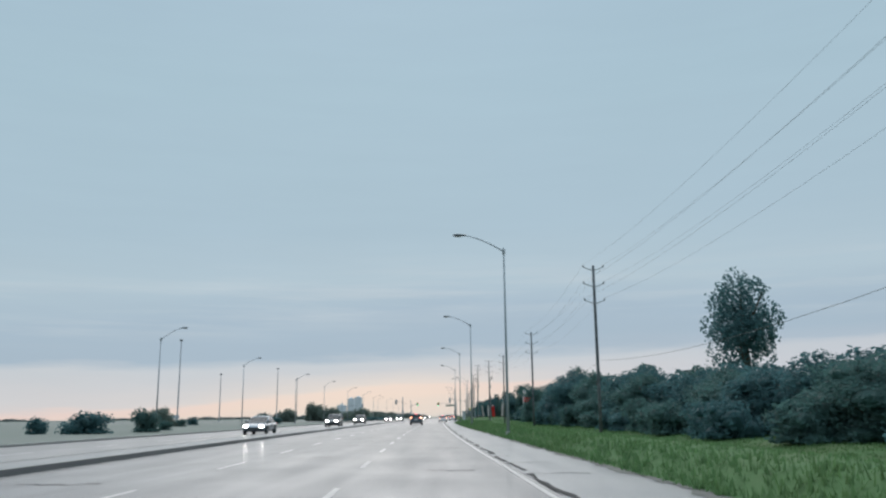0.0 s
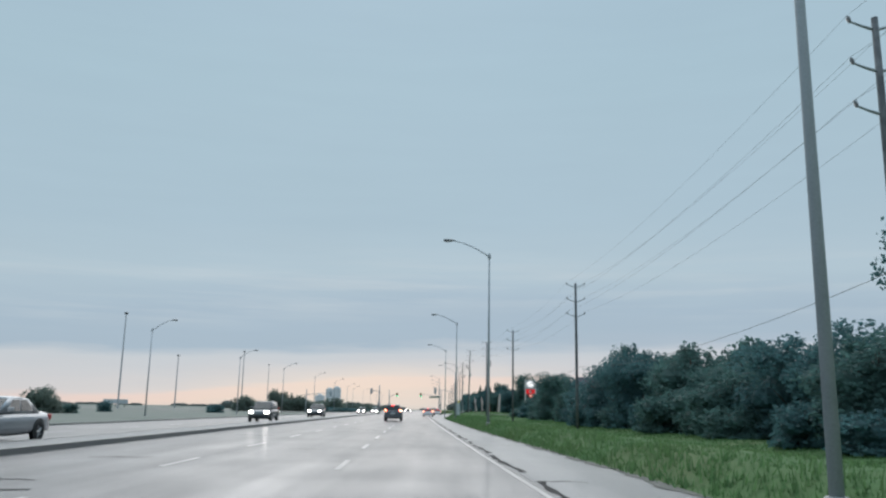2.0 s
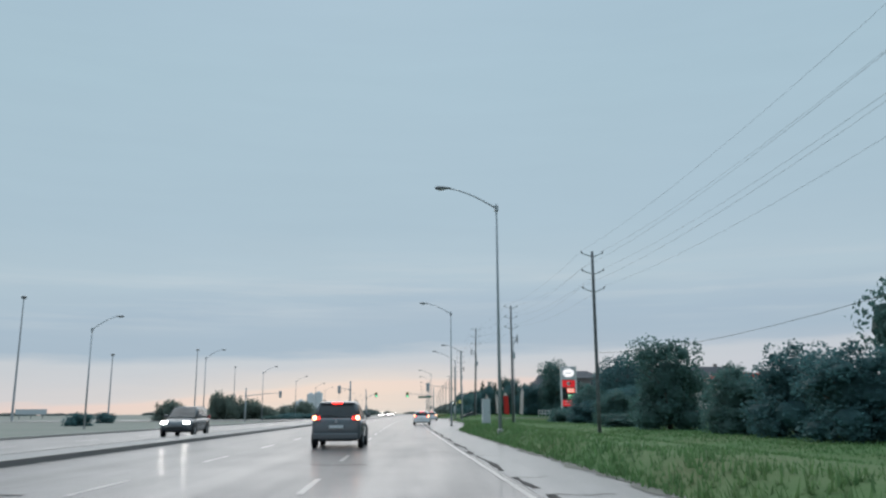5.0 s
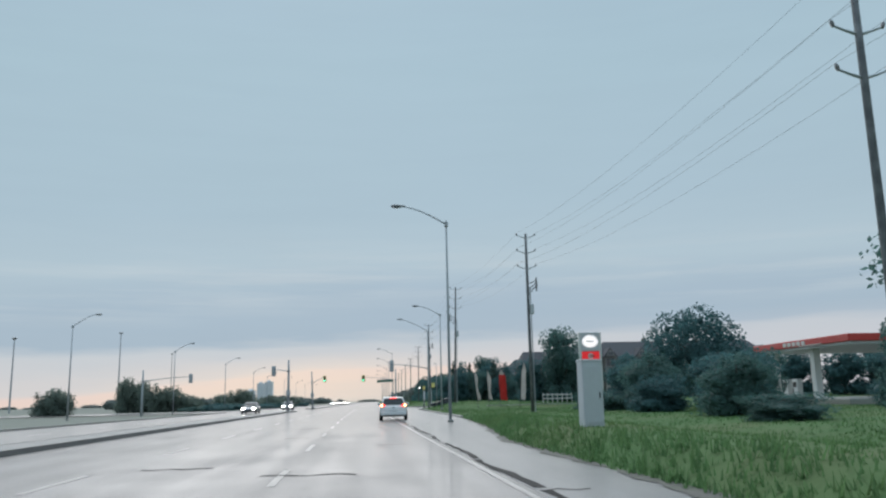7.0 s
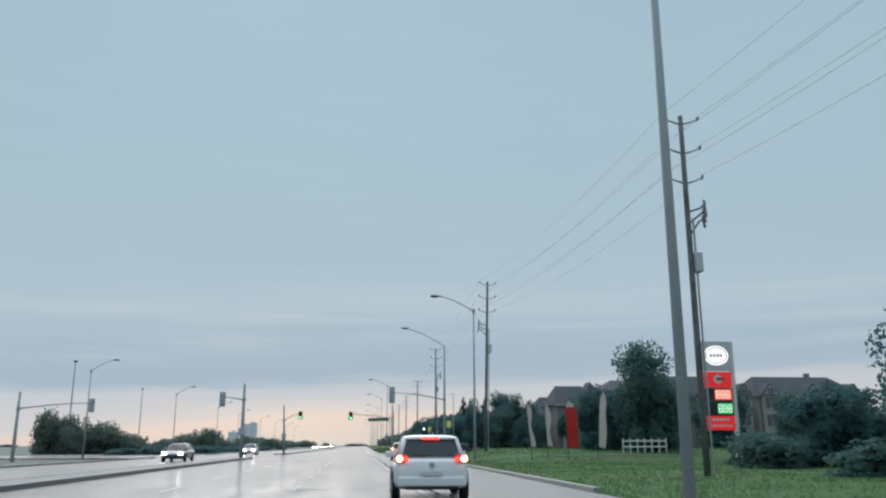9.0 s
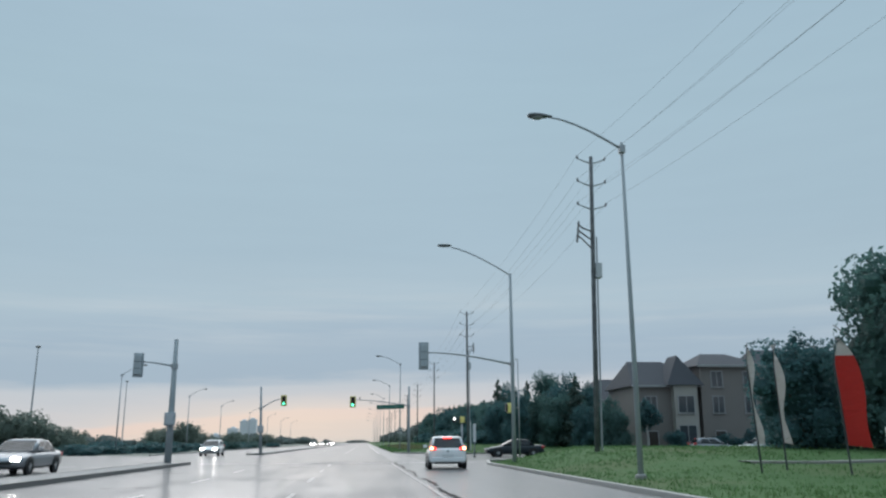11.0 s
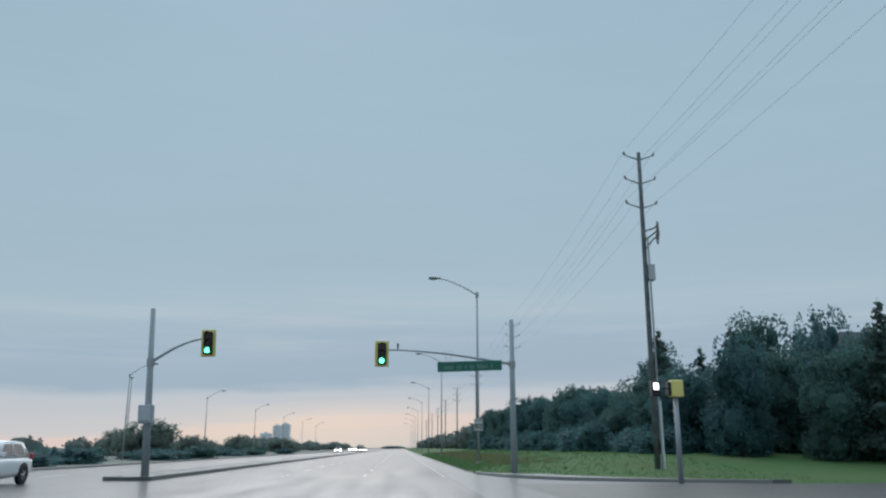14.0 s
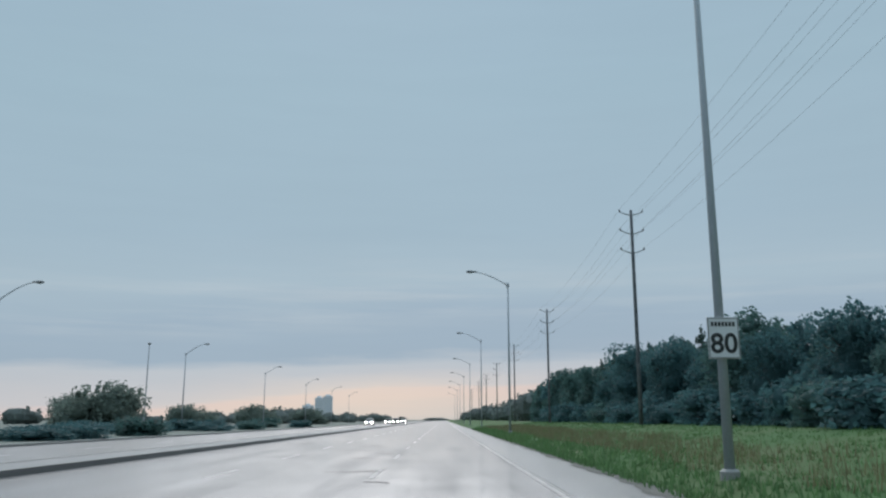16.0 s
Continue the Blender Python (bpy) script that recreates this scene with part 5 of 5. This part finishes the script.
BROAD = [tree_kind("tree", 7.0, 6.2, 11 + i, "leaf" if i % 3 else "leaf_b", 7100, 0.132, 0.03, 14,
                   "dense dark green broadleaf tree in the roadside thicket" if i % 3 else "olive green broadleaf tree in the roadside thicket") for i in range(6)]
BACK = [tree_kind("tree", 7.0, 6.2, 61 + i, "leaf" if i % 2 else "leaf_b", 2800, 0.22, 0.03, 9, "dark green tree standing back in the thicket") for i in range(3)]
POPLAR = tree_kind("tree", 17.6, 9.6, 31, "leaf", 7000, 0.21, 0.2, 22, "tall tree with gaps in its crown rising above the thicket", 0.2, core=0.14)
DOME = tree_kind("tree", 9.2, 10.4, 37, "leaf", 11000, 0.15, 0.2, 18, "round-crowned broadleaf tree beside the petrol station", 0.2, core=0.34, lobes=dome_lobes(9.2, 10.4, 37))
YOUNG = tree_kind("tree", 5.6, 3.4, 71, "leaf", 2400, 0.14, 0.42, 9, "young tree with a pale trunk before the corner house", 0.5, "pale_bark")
# ordinary bushes of the open side, their leaf colour greyed to stand for haze
HAZED_BUSH = [tree_kind("tree", 5.0, 8.0, 81 + i, "hazed_bush_leaf", 3800, 0.2, 0.02, 12, "broad bush on the open field, leaves paled for haze") for i in range(2)]
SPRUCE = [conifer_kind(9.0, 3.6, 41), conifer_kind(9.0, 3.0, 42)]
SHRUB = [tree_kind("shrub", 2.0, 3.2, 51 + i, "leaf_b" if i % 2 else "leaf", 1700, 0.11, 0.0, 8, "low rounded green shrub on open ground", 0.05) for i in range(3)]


def plant(kind, x, y, h, wd=None, seed=0, sink=0.1):
    proto, ph, pw = kind
    sz = h / ph
    sx = (wd / pw) if wd else sz
    m = Matrix.LocRotScale((x, y, ground_z(x, y) - sink), Euler((0, 0, seed * 1.7)), (sx, sx, sz))
    return copy_thing(proto, m)


rng = random.Random(5)
# the thicket before the station
y = 22.0
while y < 121:
    tall = float(np.interp(y, [20, 55, 75, 84, 89, 95, 101, 110, 121], [3.8, 4.4, 5.1, 5.7, 4.5, 4.7, 6.6, 7.1, 6.6]))
    plant(rng.choice(BROAD), road_x(y) + 20.5 + rng.uniform(-1.8, 1.2), y, tall * rng.uniform(0.88, 1.1), rng.uniform(6.0, 8.0), rng.random() * 6)
    if rng.random() < 0.85:
        plant(rng.choice(BACK), road_x(y) + 27 + rng.uniform(-2, 3), y + 2, tall * rng.uniform(1.0, 1.2), rng.uniform(6.5, 9.0), rng.random() * 6)
    if rng.random() < 0.9:
        plant(rng.choice(SHRUB), road_x(y) + 16.8 + rng.uniform(-0.8, 1.2), y + 1, rng.uniform(1.6, 2.8), rng.uniform(3.5, 5.0), rng.random() * 6)
    y += rng.uniform(4.2, 5.6)
for x, yy, h, wd in ((20.2, 124.5, 5.8, 6.4), (21.2, 133, 9.2, 6.6), (17.0, 132, 4.3, 6), (17.8, 139, 4.9, 6), (17.2, 145, 4.0, 5.5), (17.2, 158, 6.8, 7.0), (17.0, 171, 1.3, 5), (19.5, 196, 4.6, 6), (22, 208, 4.4, 6),
                     (36.5, 190, 4.4, 6), (31.6, 181, 6.4, 6.4), (18.3, 178.5, 3.6, 5.4), (21.4, 185, 4.1, 6.4), (23, 190, 4.2, 6), (28, 197, 4.6, 7), (17.5, 189, 2.6, 5),
                     (22.3, 236, 9.2, 7.5), (18.8, 238.5, 5.6, 5.5), (25.8, 250.5, 6.6, 6.5), (28, 247, 6.0, 6), (35, 248, 6.5, 7), (42, 247, 5.6, 6)):
    plant(rng.choice(BROAD), x, yy, h, wd, rng.random() * 6)
plant(POPLAR, 34.5, 93, 18.4, 10.2, 1.0)
plant(DOME, 26.0, 202, 8.7, 9.6, 1.2)
# a belt of trees behind the petrol station
belt = random.Random(8)
for i in range(13):
    plant(belt.choice(BACK), 47 + i * 4.6, 246 - i * 2.6 + belt.uniform(-2, 2), belt.uniform(5.6, 7.0), belt.uniform(7.5, 9.5), belt.random() * 6)
# past the crossing
y = 297.0
while y < 440:
    tall = float(np.interp(y, [297, 320, 337, 364, 420], [6.4, 5.2, 6.4, 7.3, 7.5]))
    plant(rng.choice(BROAD if y < 370 else BACK), road_x(y) + 17.8 + rng.uniform(-1.0, 1.6), y, tall * rng.uniform(0.8, 1.06), rng.uniform(4.0, 6.6), rng.random() * 6)
    plant(rng.choice(BACK), road_x(y) + 23.5 + rng.uniform(-2, 2), y + 2, tall * rng.uniform(0.95, 1.2), rng.uniform(4.5, 7.5), rng.random() * 6)
    if rng.random() < 0.25:
        plant(rng.choice(SPRUCE), road_x(y) + 19 + rng.uniform(-1, 1), y + 1, tall * rng.uniform(0.95, 1.12), rng.uniform(2.6, 3.6), rng.random() * 6)
    y += rng.uniform(4.4, 6.2)
y = 299.0
while y < 420:
    plant(rng.choice(SHRUB), road_x(y) + 15.2 + rng.uniform(-0.8, 0.8), y, rng.uniform(1.3, 2.3), rng.uniform(3.5, 5.0), rng.random() * 6)
    y += rng.uniform(3.0, 4.6)
plant(SPRUCE[0], 16.6, 310.0, 8.7, 3.8, 0.3)
plant(SPRUCE[1], 19.3, 304, 8.0, 3.2, 2.0)
plant(YOUNG, 27.6, 283.6, 5.7, 3.3, 1.0)
plant(SPRUCE[0], 22.8, 293.5, 8.3, 4.0, 4.0)
for x, yy, h, wd in ((22.6, 306.8, 9.2, 5.2), (23.4, 301.2, 8.6, 4.6), (20.0, 300, 6.0, 4.6), (23.4, 297, 6.6, 4.6), (23.0, 290.5, 5.2, 4.2), (25.0, 313, 9.2, 6), (26.3, 300.5, 7.6, 4.4), (20.5, 294.5, 5.8, 4.6), (24.3, 284.8, 6.0, 4.4), (19.0, 318, 8.6, 4.6), (30.8, 283.6, 2.6, 3.0), (35.5, 283.4, 2.2, 2.8), (39.0, 283.2, 2.9, 3.2), (33.2, 283.4, 1.7, 2.6), (37.2, 283.5, 1.8, 2.4), (41.2, 283.4, 2.0, 2.6)):
    plant(rng.choice(BROAD), x, yy, h, wd, rng.random() * 6)
for x, yy, h, wd in ((18, 207, 1.7, 4.5), (20.5, 213, 1.8, 5), (16, 196, 1.3, 4), (24, 216, 1.6, 4.5)):
    plant(SHRUB[1], x, yy, h, wd, rng.random() * 6)
# the open side
plant(HAZED_BUSH[1], -51, 147, 3.3, 6.0, 2.0)
for x, yy, h, wd in ((-53, 272, 4.4, 8.0), (-50, 303, 6.8, 6.5), (-46.5, 304, 6.0, 9), (-42, 306, 5.0, 9), (-38.3, 308, 3.2, 7), (-41, 388, 5.6, 12), (-46, 394, 4.4, 10), (-43, 430, 3.8, 10), (-40, 470, 4.5, 12), (-36, 520, 4.2, 12)):
    plant(rng.choice(HAZED_BUSH), x, yy, h, wd, rng.random() * 6)
for x, yy, h, wd in ((-34, 78, 2.1, 5.0), (-31.5, 86, 2.3, 3.6), (-40, 80, 1.7, 2.6), (-34, 99, 1.2, 2.2), (-48.6, 149.5, 1.3, 3.0), (-55, 178, 1.9, 3.2), (-59, 172, 1.2, 2.4), (-41, 196, 1.6, 3.6), (-50, 228, 1.8, 4)):
    plant(rng.choice(SHRUB), x, yy, h, wd, rng.random() * 6)
y = 286.0
while y < 440:
    plant(rng.choice(SHRUB), road_x(y) - 27.5 + rng.uniform(-5, 3), y, rng.uniform(0.8, 1.8), rng.uniform(4.0, 7.0), rng.random() * 6)
    y += rng.uniform(4.0, 7.5)
for kind in BROAD + BACK + HAZED_BUSH + [POPLAR, YOUNG, DOME] + SPRUCE + SHRUB:
    for o in (*kind[0].children, kind[0]):
        bpy.data.objects.remove(o)


def far_woods():
    """Low woods along the horizon and beside the far road, haze put into the leaf colour."""
    rng = random.Random(9)
    lob = []
    for i in range(120):
        yy = rng.uniform(445, 1000)
        r = rng.uniform(2.6, 4.4)
        lob.append((road_x(yy) + rng.uniform(18, 34), yy, r * 0.9, r * 1.3, r * 1.3, r))
    for i in range(110):
        yy = rng.uniform(520, 1100)
        r = rng.uniform(1.6, 3.2)
        lob.append((road_x(yy) - rng.uniform(38, 130), yy, r * 0.7, r * 1.8, r * 1.5, r))
    for i in range(90):
        yy = rng.uniform(1200, 1700)
        r = rng.uniform(2.2, 4)
        lob.append((rng.uniform(-900, 700), yy, r * 0.3, r * 4.5, r * 2, r))
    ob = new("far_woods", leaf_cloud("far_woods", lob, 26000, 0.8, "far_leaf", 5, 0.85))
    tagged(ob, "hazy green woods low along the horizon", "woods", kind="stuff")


far_woods()


def grass_stuff():
    """Wet grass and weeds on the verge, thickest by the pavement."""
    rng = np.random.default_rng(3)
    n = 62000
    yy = rng.uniform(-4, 400, n)
    k = rng.random(n) ** 1.6
    verts, faces = [], []
    for i in range(n):
        e = edge_right(yy[i])
        if 252 < yy[i] < 288 and e > 8:
            continue
        s = e + 0.12 + k[i] * 11.0
        x = road_x(yy[i]) + s
        z = ground_z(x, yy[i]) - 0.03
        tall = (0.04 + 0.1 * rng.random()) * (2.0 if k[i] < 0.1 and not 186 < yy[i] < 300 else 1.0)
        for j in range(4):
            a = rng.random() * math.tau
            wd = 0.012 + 0.02 * rng.random()
            lean = tall * rng.uniform(0.1, 0.7)
            ox, oy = rng.uniform(-0.14, 0.14, 2)
            b = len(verts)
            ca, sa = math.cos(a), math.sin(a)
            verts += [(x + ox - sa * wd, yy[i] + oy + ca * wd, z), (x + ox + sa * wd, yy[i] + oy - ca * wd, z), (x + ox + ca * lean, yy[i] + oy + sa * lean, z + tall * rng.uniform(0.7, 1.2))]
            faces.append((b, b + 1, b + 2))
    for i in range(26000):  # scattered tufts on the open lawn beyond the verge
        y = rng.uniform(10, 262)
        x = road_x(y) + rng.uniform(15, 40 if y > 160 else 24)
        if (y > 250 and x > 8) or (195 < y < 224 and x > 36):
            continue
        z = ground_z(x, y) - 0.03
        for j in range(3):
            a, tall, wd = rng.random() * math.tau, rng.uniform(0.05, 0.16), rng.uniform(0.02, 0.05)
            ox, oy = rng.uniform(-0.2, 0.2, 2)
            ca, sa = math.cos(a), math.sin(a)
            b = len(verts)
            verts += [(x + ox - sa * wd, y + oy + ca * wd, z), (x + ox + sa * wd, y + oy - ca * wd, z), (x + ox + ca * tall * 0.5, y + oy + sa * tall * 0.5, z + tall)]
            faces.append((b, b + 1, b + 2))
    me = bpy.data.meshes.new("verge_grass")
    me.from_pydata(verts, [], faces)
    me.materials.append(M["grass"])
    tagged(new("verge_grass", me), "wet green verge grass and weeds beside the shoulder", "grass", kind="stuff")


grass_stuff()


def dry_weeds():
    """Brown seeding weeds in clumps by the road's edge past the crossing."""
    rng = np.random.default_rng(8)
    verts, faces = [], []
    for i in range(1000):
        y0 = 298 + 95 * rng.random() ** 0.8
        s0 = edge_right(y0) + 1.2 + 4.0 * rng.random()
        for j in range(12):
            y = y0 + rng.normal(0, 0.22)
            x = road_x(y) + s0 + rng.normal(0, 0.16)
            z, tall, a, wd = ground_z(x, y) - 0.03, rng.uniform(0.15, 0.42), rng.random() * math.tau, rng.uniform(0.008, 0.02)
            ca, sa, b = math.cos(a), math.sin(a), len(verts)
            verts += [(x - sa * wd, y + ca * wd, z), (x + sa * wd, y - ca * wd, z), (x + ca * tall * 0.3, y + sa * tall * 0.3, z + tall)]
            faces.append((b, b + 1, b + 2))
    me = bpy.data.meshes.new("dry_weeds")
    me.from_pydata(verts, [], faces)
    me.materials.append(M["weed"])
    tagged(new("dry_weeds", me), "brown seeding weeds in clumps beside the road", "weeds", kind="stuff")


dry_weeds()


# ---- vehicles ----
def face_panel(corners, u0, u1, v0, v1, lift=0.008):
    """A thin panel on a four-cornered face, between fractions of its width and height."""
    a, b, c, d = [Vector(p) for p in corners]
    nrm = (b - a).cross(d - a).normalized()

    def at(u, v):
        return (a.lerp(b, u)).lerp(d.lerp(c, u), v) + nrm * lift

    bm = bmesh.new()
    n = 4
    rows = [[bm.verts.new(at(u0 + (u1 - u0) * i / n, v)) for i in range(n + 1)] for v in (v0, v1)]
    for i in range(n):
        bm.faces.new((rows[0][i], rows[0][i + 1], rows[1][i + 1], rows[1][i]))
    bmesh.ops.solidify(bm, geom=bm.faces[:], thickness=-0.012)
    return bm


def loft(bm, stations, sides=20, power=0.38):
    """A rounded body through stations (y, half width, z low, z high)."""
    rings = []
    for y, hw, z0, z1 in stations:
        ring = []
        for i in range(sides):
            a = (i + 0.5) * math.tau / sides
            c, s = math.cos(a), math.sin(a)
            ring.append(bm.verts.new((hw * math.copysign(abs(c) ** power, c), y, (z0 + z1) / 2 + (z1 - z0) / 2 * math.copysign(abs(s) ** power, s))))
        rings.append(ring)
    for a, b in zip(rings, rings[1:]):
        for i in range(sides):
            bm.faces.new((a[i], a[(i + 1) % sides], b[(i + 1) % sides], b[i]))
    bm.faces.new(rings[0][::-1])
    bm.faces.new(rings[-1])
    bmesh.ops.recalc_face_normals(bm, faces=bm.faces)
    return bm


def car(x, y, turn, paint, label, style="hatch", lights="tail", group="cars on the road"):
    """A car whose tail stands at its own y = 0 and whose nose points to +y."""
    t = thing("car", pose(x, y, 0.0, 0, 0, turn), label, "car", group)
    length, hw, top = {"hatch": (4.2, 0.88, 1.5), "sedan": (4.7, 0.9, 1.44), "suv": (4.6, 0.93, 1.72)}[style]
    belt = 0.93 if style != "suv" else 1.08
    L = length
    body = part("body", loft(bmesh.new(), [
        (0.0, hw * 0.86, 0.42, belt - 0.08), (0.05, hw * 0.95, 0.3, belt), (0.35, hw * 0.99, 0.24, belt + 0.04), (L * 0.45, hw, 0.2, belt + 0.03), (L * 0.7, hw, 0.2, belt),
        (L * 0.85, hw * 0.98, 0.22, belt - 0.1), (L * 0.96, hw * 0.9, 0.28, belt - 0.2), (L, hw * 0.78, 0.38, belt - 0.32)]), paint, t, smooth=True)
    rear_b, rear_t = {"hatch": (0.12, 0.52), "sedan": (0.75, 1.35), "suv": (0.12, 0.45)}[style]
    front_b, front_t = L * 0.73, L * 0.53
    bw, tw = hw * 0.93, hw * 0.74
    zb, zt = belt - 0.02, top - 0.06
    c = bmesh.new()
    v = [c.verts.new(p) for p in ((-bw, rear_b, zb), (bw, rear_b, zb), (bw, front_b, zb), (-bw, front_b, zb), (-tw, rear_t, zt), (tw, rear_t, zt), (tw, front_t, zt), (-tw, front_t, zt))]
    for f in ((0, 1, 5, 4), (1, 2, 6, 5), (2, 3, 7, 6), (3, 0, 4, 7), (4, 5, 6, 7), (3, 2, 1, 0)):
        c.faces.new([v[i] for i in f])
    P = [tuple(q.co) for q in v]
    bmesh.ops.bevel(c, geom=[e for e in c.edges if max(q.co.z for q in e.verts) > zb + 0.1], offset=0.05, segments=2, affect="EDGES", profile=0.5)
    part("cabin", c, paint, t, smooth=True)
    roof = part("roof", loft(bmesh.new(), [(rear_t - 0.1, tw * 0.9, zt - 0.06, zt - 0.01), (rear_t + 0.02, tw * 0.99, zt - 0.08, zt + 0.02), (rear_t + 0.35, tw * 1.01, zt - 0.08, top - 0.015),
                                           ((rear_t + front_t) / 2, tw * 1.01, zt - 0.08, top), (front_t - 0.2, tw, zt - 0.08, top - 0.02), (front_t + 0.04, tw * 0.94, zt - 0.06, zt + 0.005)], 24, 0.45 if style == "suv" else 0.62), paint, t, smooth=True)
    part("rear_window", face_panel((P[0], P[1], P[5], P[4]), 0.07, 0.93, 0.12, 0.88), "glass", t)
    part("windscreen", face_panel((P[2], P[3], P[7], P[6]), 0.05, 0.95, 0.06, 0.94), "glass", t)
    for (a, b, e, d) in ((P[1], P[2], P[6], P[5]), (P[3], P[0], P[4], P[7])):
        part("side_window", face_panel((a, b, e, d), 0.16, 0.49, 0.14, 0.88), "glass", t)
        part("side_window", face_panel((a, b, e, d), 0.53, 0.86, 0.14, 0.88), "glass", t)
    wr = 0.32 if style != "suv" else 0.36
    for wy in (L * 0.19, L * 0.81):
        for sd in (-1, 1):
            part("wheel_arch", disc(bmesh.new(), (sd * (hw - 0.06), wy, wr + 0.03), (1, 0, 0), wr + 0.07, 0.14, 24), "signal_black", t)
            ty = bmesh.new()
            prof = [(-0.09, wr * 0.62), (-0.1, wr * 0.93), (-0.06, wr), (0.06, wr), (0.1, wr * 0.93), (0.09, wr * 0.62)]
            rings = [[ty.verts.new((sd * (hw - 0.07) + px, wy + pr * math.cos(i * math.tau / 20), wr + pr * math.sin(i * math.tau / 20))) for i in range(20)] for px, pr in prof]
            for a, b in zip(rings, rings[1:]):
                for i in range(20):
                    ty.faces.new((a[i], a[(i + 1) % 20], b[(i + 1) % 20], b[i]))
            bmesh.ops.recalc_face_normals(ty, faces=ty.faces)
            wheel = part("wheel", ty, "tyre", t)
            rim = disc(bmesh.new(), (sd * (hw - 0.02), wy, wr), (1, 0, 0), wr * 0.63, 0.05, 16)
            for k in range(5):
                a = k * math.tau / 5
                tube(rim, [(sd * (hw + 0.008), wy, wr), (sd * (hw + 0.008), wy + wr * 0.55 * math.cos(a), wr + wr * 0.55 * math.sin(a))], [0.035, 0.025], 6)
            part("rim", rim, "rim", wheel)
    for sd in (-1, 1):
        m = bmesh.new()
        box(m, sd * (hw + 0.08) - 0.1, sd * (hw + 0.08) + 0.1, L * 0.63, L * 0.63 + 0.1, belt + 0.02, belt + 0.17, 0.03)
        part("mirror", m, paint, t)
        tl = bmesh.new()
        lz = belt - 0.15 if style == "sedan" else belt + 0.02
        box(tl, sd * hw * 0.8 - 0.15, sd * hw * 0.8 + 0.13, -0.035, 0.22, lz - 0.09, lz + 0.1, 0.03)
        lamp = part("tail_light", tl, "red_panel", t, "lit red tail light" if lights == "tail" else "")
        if lights == "tail":
            part("bulb", disc(bmesh.new(), (sd * (hw * 0.8 + 0.045), -0.042, lz), (0, 1, 0), 0.075, 0.02), "amber_glow", lamp)
            part("bulb", disc(bmesh.new(), (sd * (hw * 0.8 - 0.1), -0.042, lz - 0.01), (0, 1, 0), 0.06, 0.02), "brake_glow", lamp)
        hl = bmesh.new()
        box(hl, sd * hw * 0.68 - 0.16, sd * hw * 0.68 + 0.16, L - 0.2, L + 0.02, belt - 0.36, belt - 0.22, 0.03)
        part("headlight", hl, "head_glow" if lights == "head" else "lamp_lens", t, "lit white headlight" if lights == "head" else "")
    b = bmesh.new()
    box(b, -hw * 0.9, hw * 0.9, -0.05, 0.2, 0.32, 0.55, 0.05)
    part("bumper", b, paint, t)
    b = bmesh.new()
    box(b, -hw * 0.7, hw * 0.7, -0.06, 0.1, 0.27, 0.34, 0.02)
    part("lower_valance", b, "signal_black", t)
    b = bmesh.new()
    box(b, -0.26, 0.26, -0.065, -0.04, belt - 0.36, belt - 0.25, 0.008)
    part("number_plate", b, "sign_white", t)
    b = bmesh.new()
    box(b, -0.5, 0.5, L - 0.05, L + 0.015, 0.42, 0.55, 0.02)
    part("grille", b, "signal_black", t)
    if style in ("hatch", "suv"):
        b = bmesh.new()
        box(b, -0.2, 0.2, rear_t - 0.13, rear_t + 0.02, zt - 0.055, zt - 0.005, 0.01)
        part("high_brake_light", b, "brake_glow" if lights == "tail" else "red_panel", roof)
        part("wiper", tube(bmesh.new(), [(0.05, rear_b + 0.02, zb + 0.09), (-0.42, rear_b + 0.04, zb + 0.14)], 0.012, 6), "signal_black", t)
        part("emblem", disc(bmesh.new(), (0, -0.02, belt - 0.12), (0, 1, 0), 0.055, 0.03), "rim", t)
        for sd in (-1, 1) if style == "suv" else ():
            part("roof_rail", tube(bmesh.new(), [(sd * tw * 0.9, rear_t + 0.1, top), (sd * tw * 0.9, rear_t + 0.2, top + 0.03), (sd * tw * 0.9, front_t - 0.2, top + 0.03), (sd * tw * 0.9, front_t - 0.1, top)], 0.015, 6), "dark_metal", roof)
    return t


car(1.5, 238.7, -3, "white_car", "white hatchback with glowing brake lights in the turning lane", "hatch", "tail")
car(12.7, 268, 90, "dark_car", "dark blue sedan waiting on the side street", "sedan", "none")
for x, yy, paint, style, words in ((-14.9, 68, "silver_car", "sedan", "silver sedan with headlights on in the far carriageway"), (-15.2, 113, "grey_car", "suv", "dark grey wagon with headlights on in the far carriageway"),
                                   (-15.6, 150, "grey_car", "suv", "grey wagon with headlights on in the far carriageway"), (-16.8, 240, "silver_car", "sedan", "silver sedan with headlights on near the crossing"),
                                   (-16.4, 285, "white_car", "hatch", "white hatchback with headlights on in the crossing"), (-12.0, 520, "grey_car", "suv", "far grey wagon with bright headlights on"),
                                   (-15.8, 475, "white_car", "hatch", "far white hatchback with bright headlights on"), (-12.2, 590, "silver_car", "sedan", "far silver sedan with bright headlights on"),
                                   (-15.4, 545, "silver_car", "sedan", "far silver sedan with bright headlights on")):
    car(x, yy, 180, paint, words, style, "head")
car(34, 268, 90, "white_car", "white sedan on the side street", "sedan", "none")
car(29, 276, -90, "silver_car", "silver hatchback on the side street", "hatch", "none")
car(-4.8, 128, 0, "grey_car", "dark grey wagon with red tail lights lit in the middle lane", "suv", "tail")
car(-0.9, 187, -2, "white_car", "white hatchback braking as it moves over to the turning lane", "hatch", "tail")
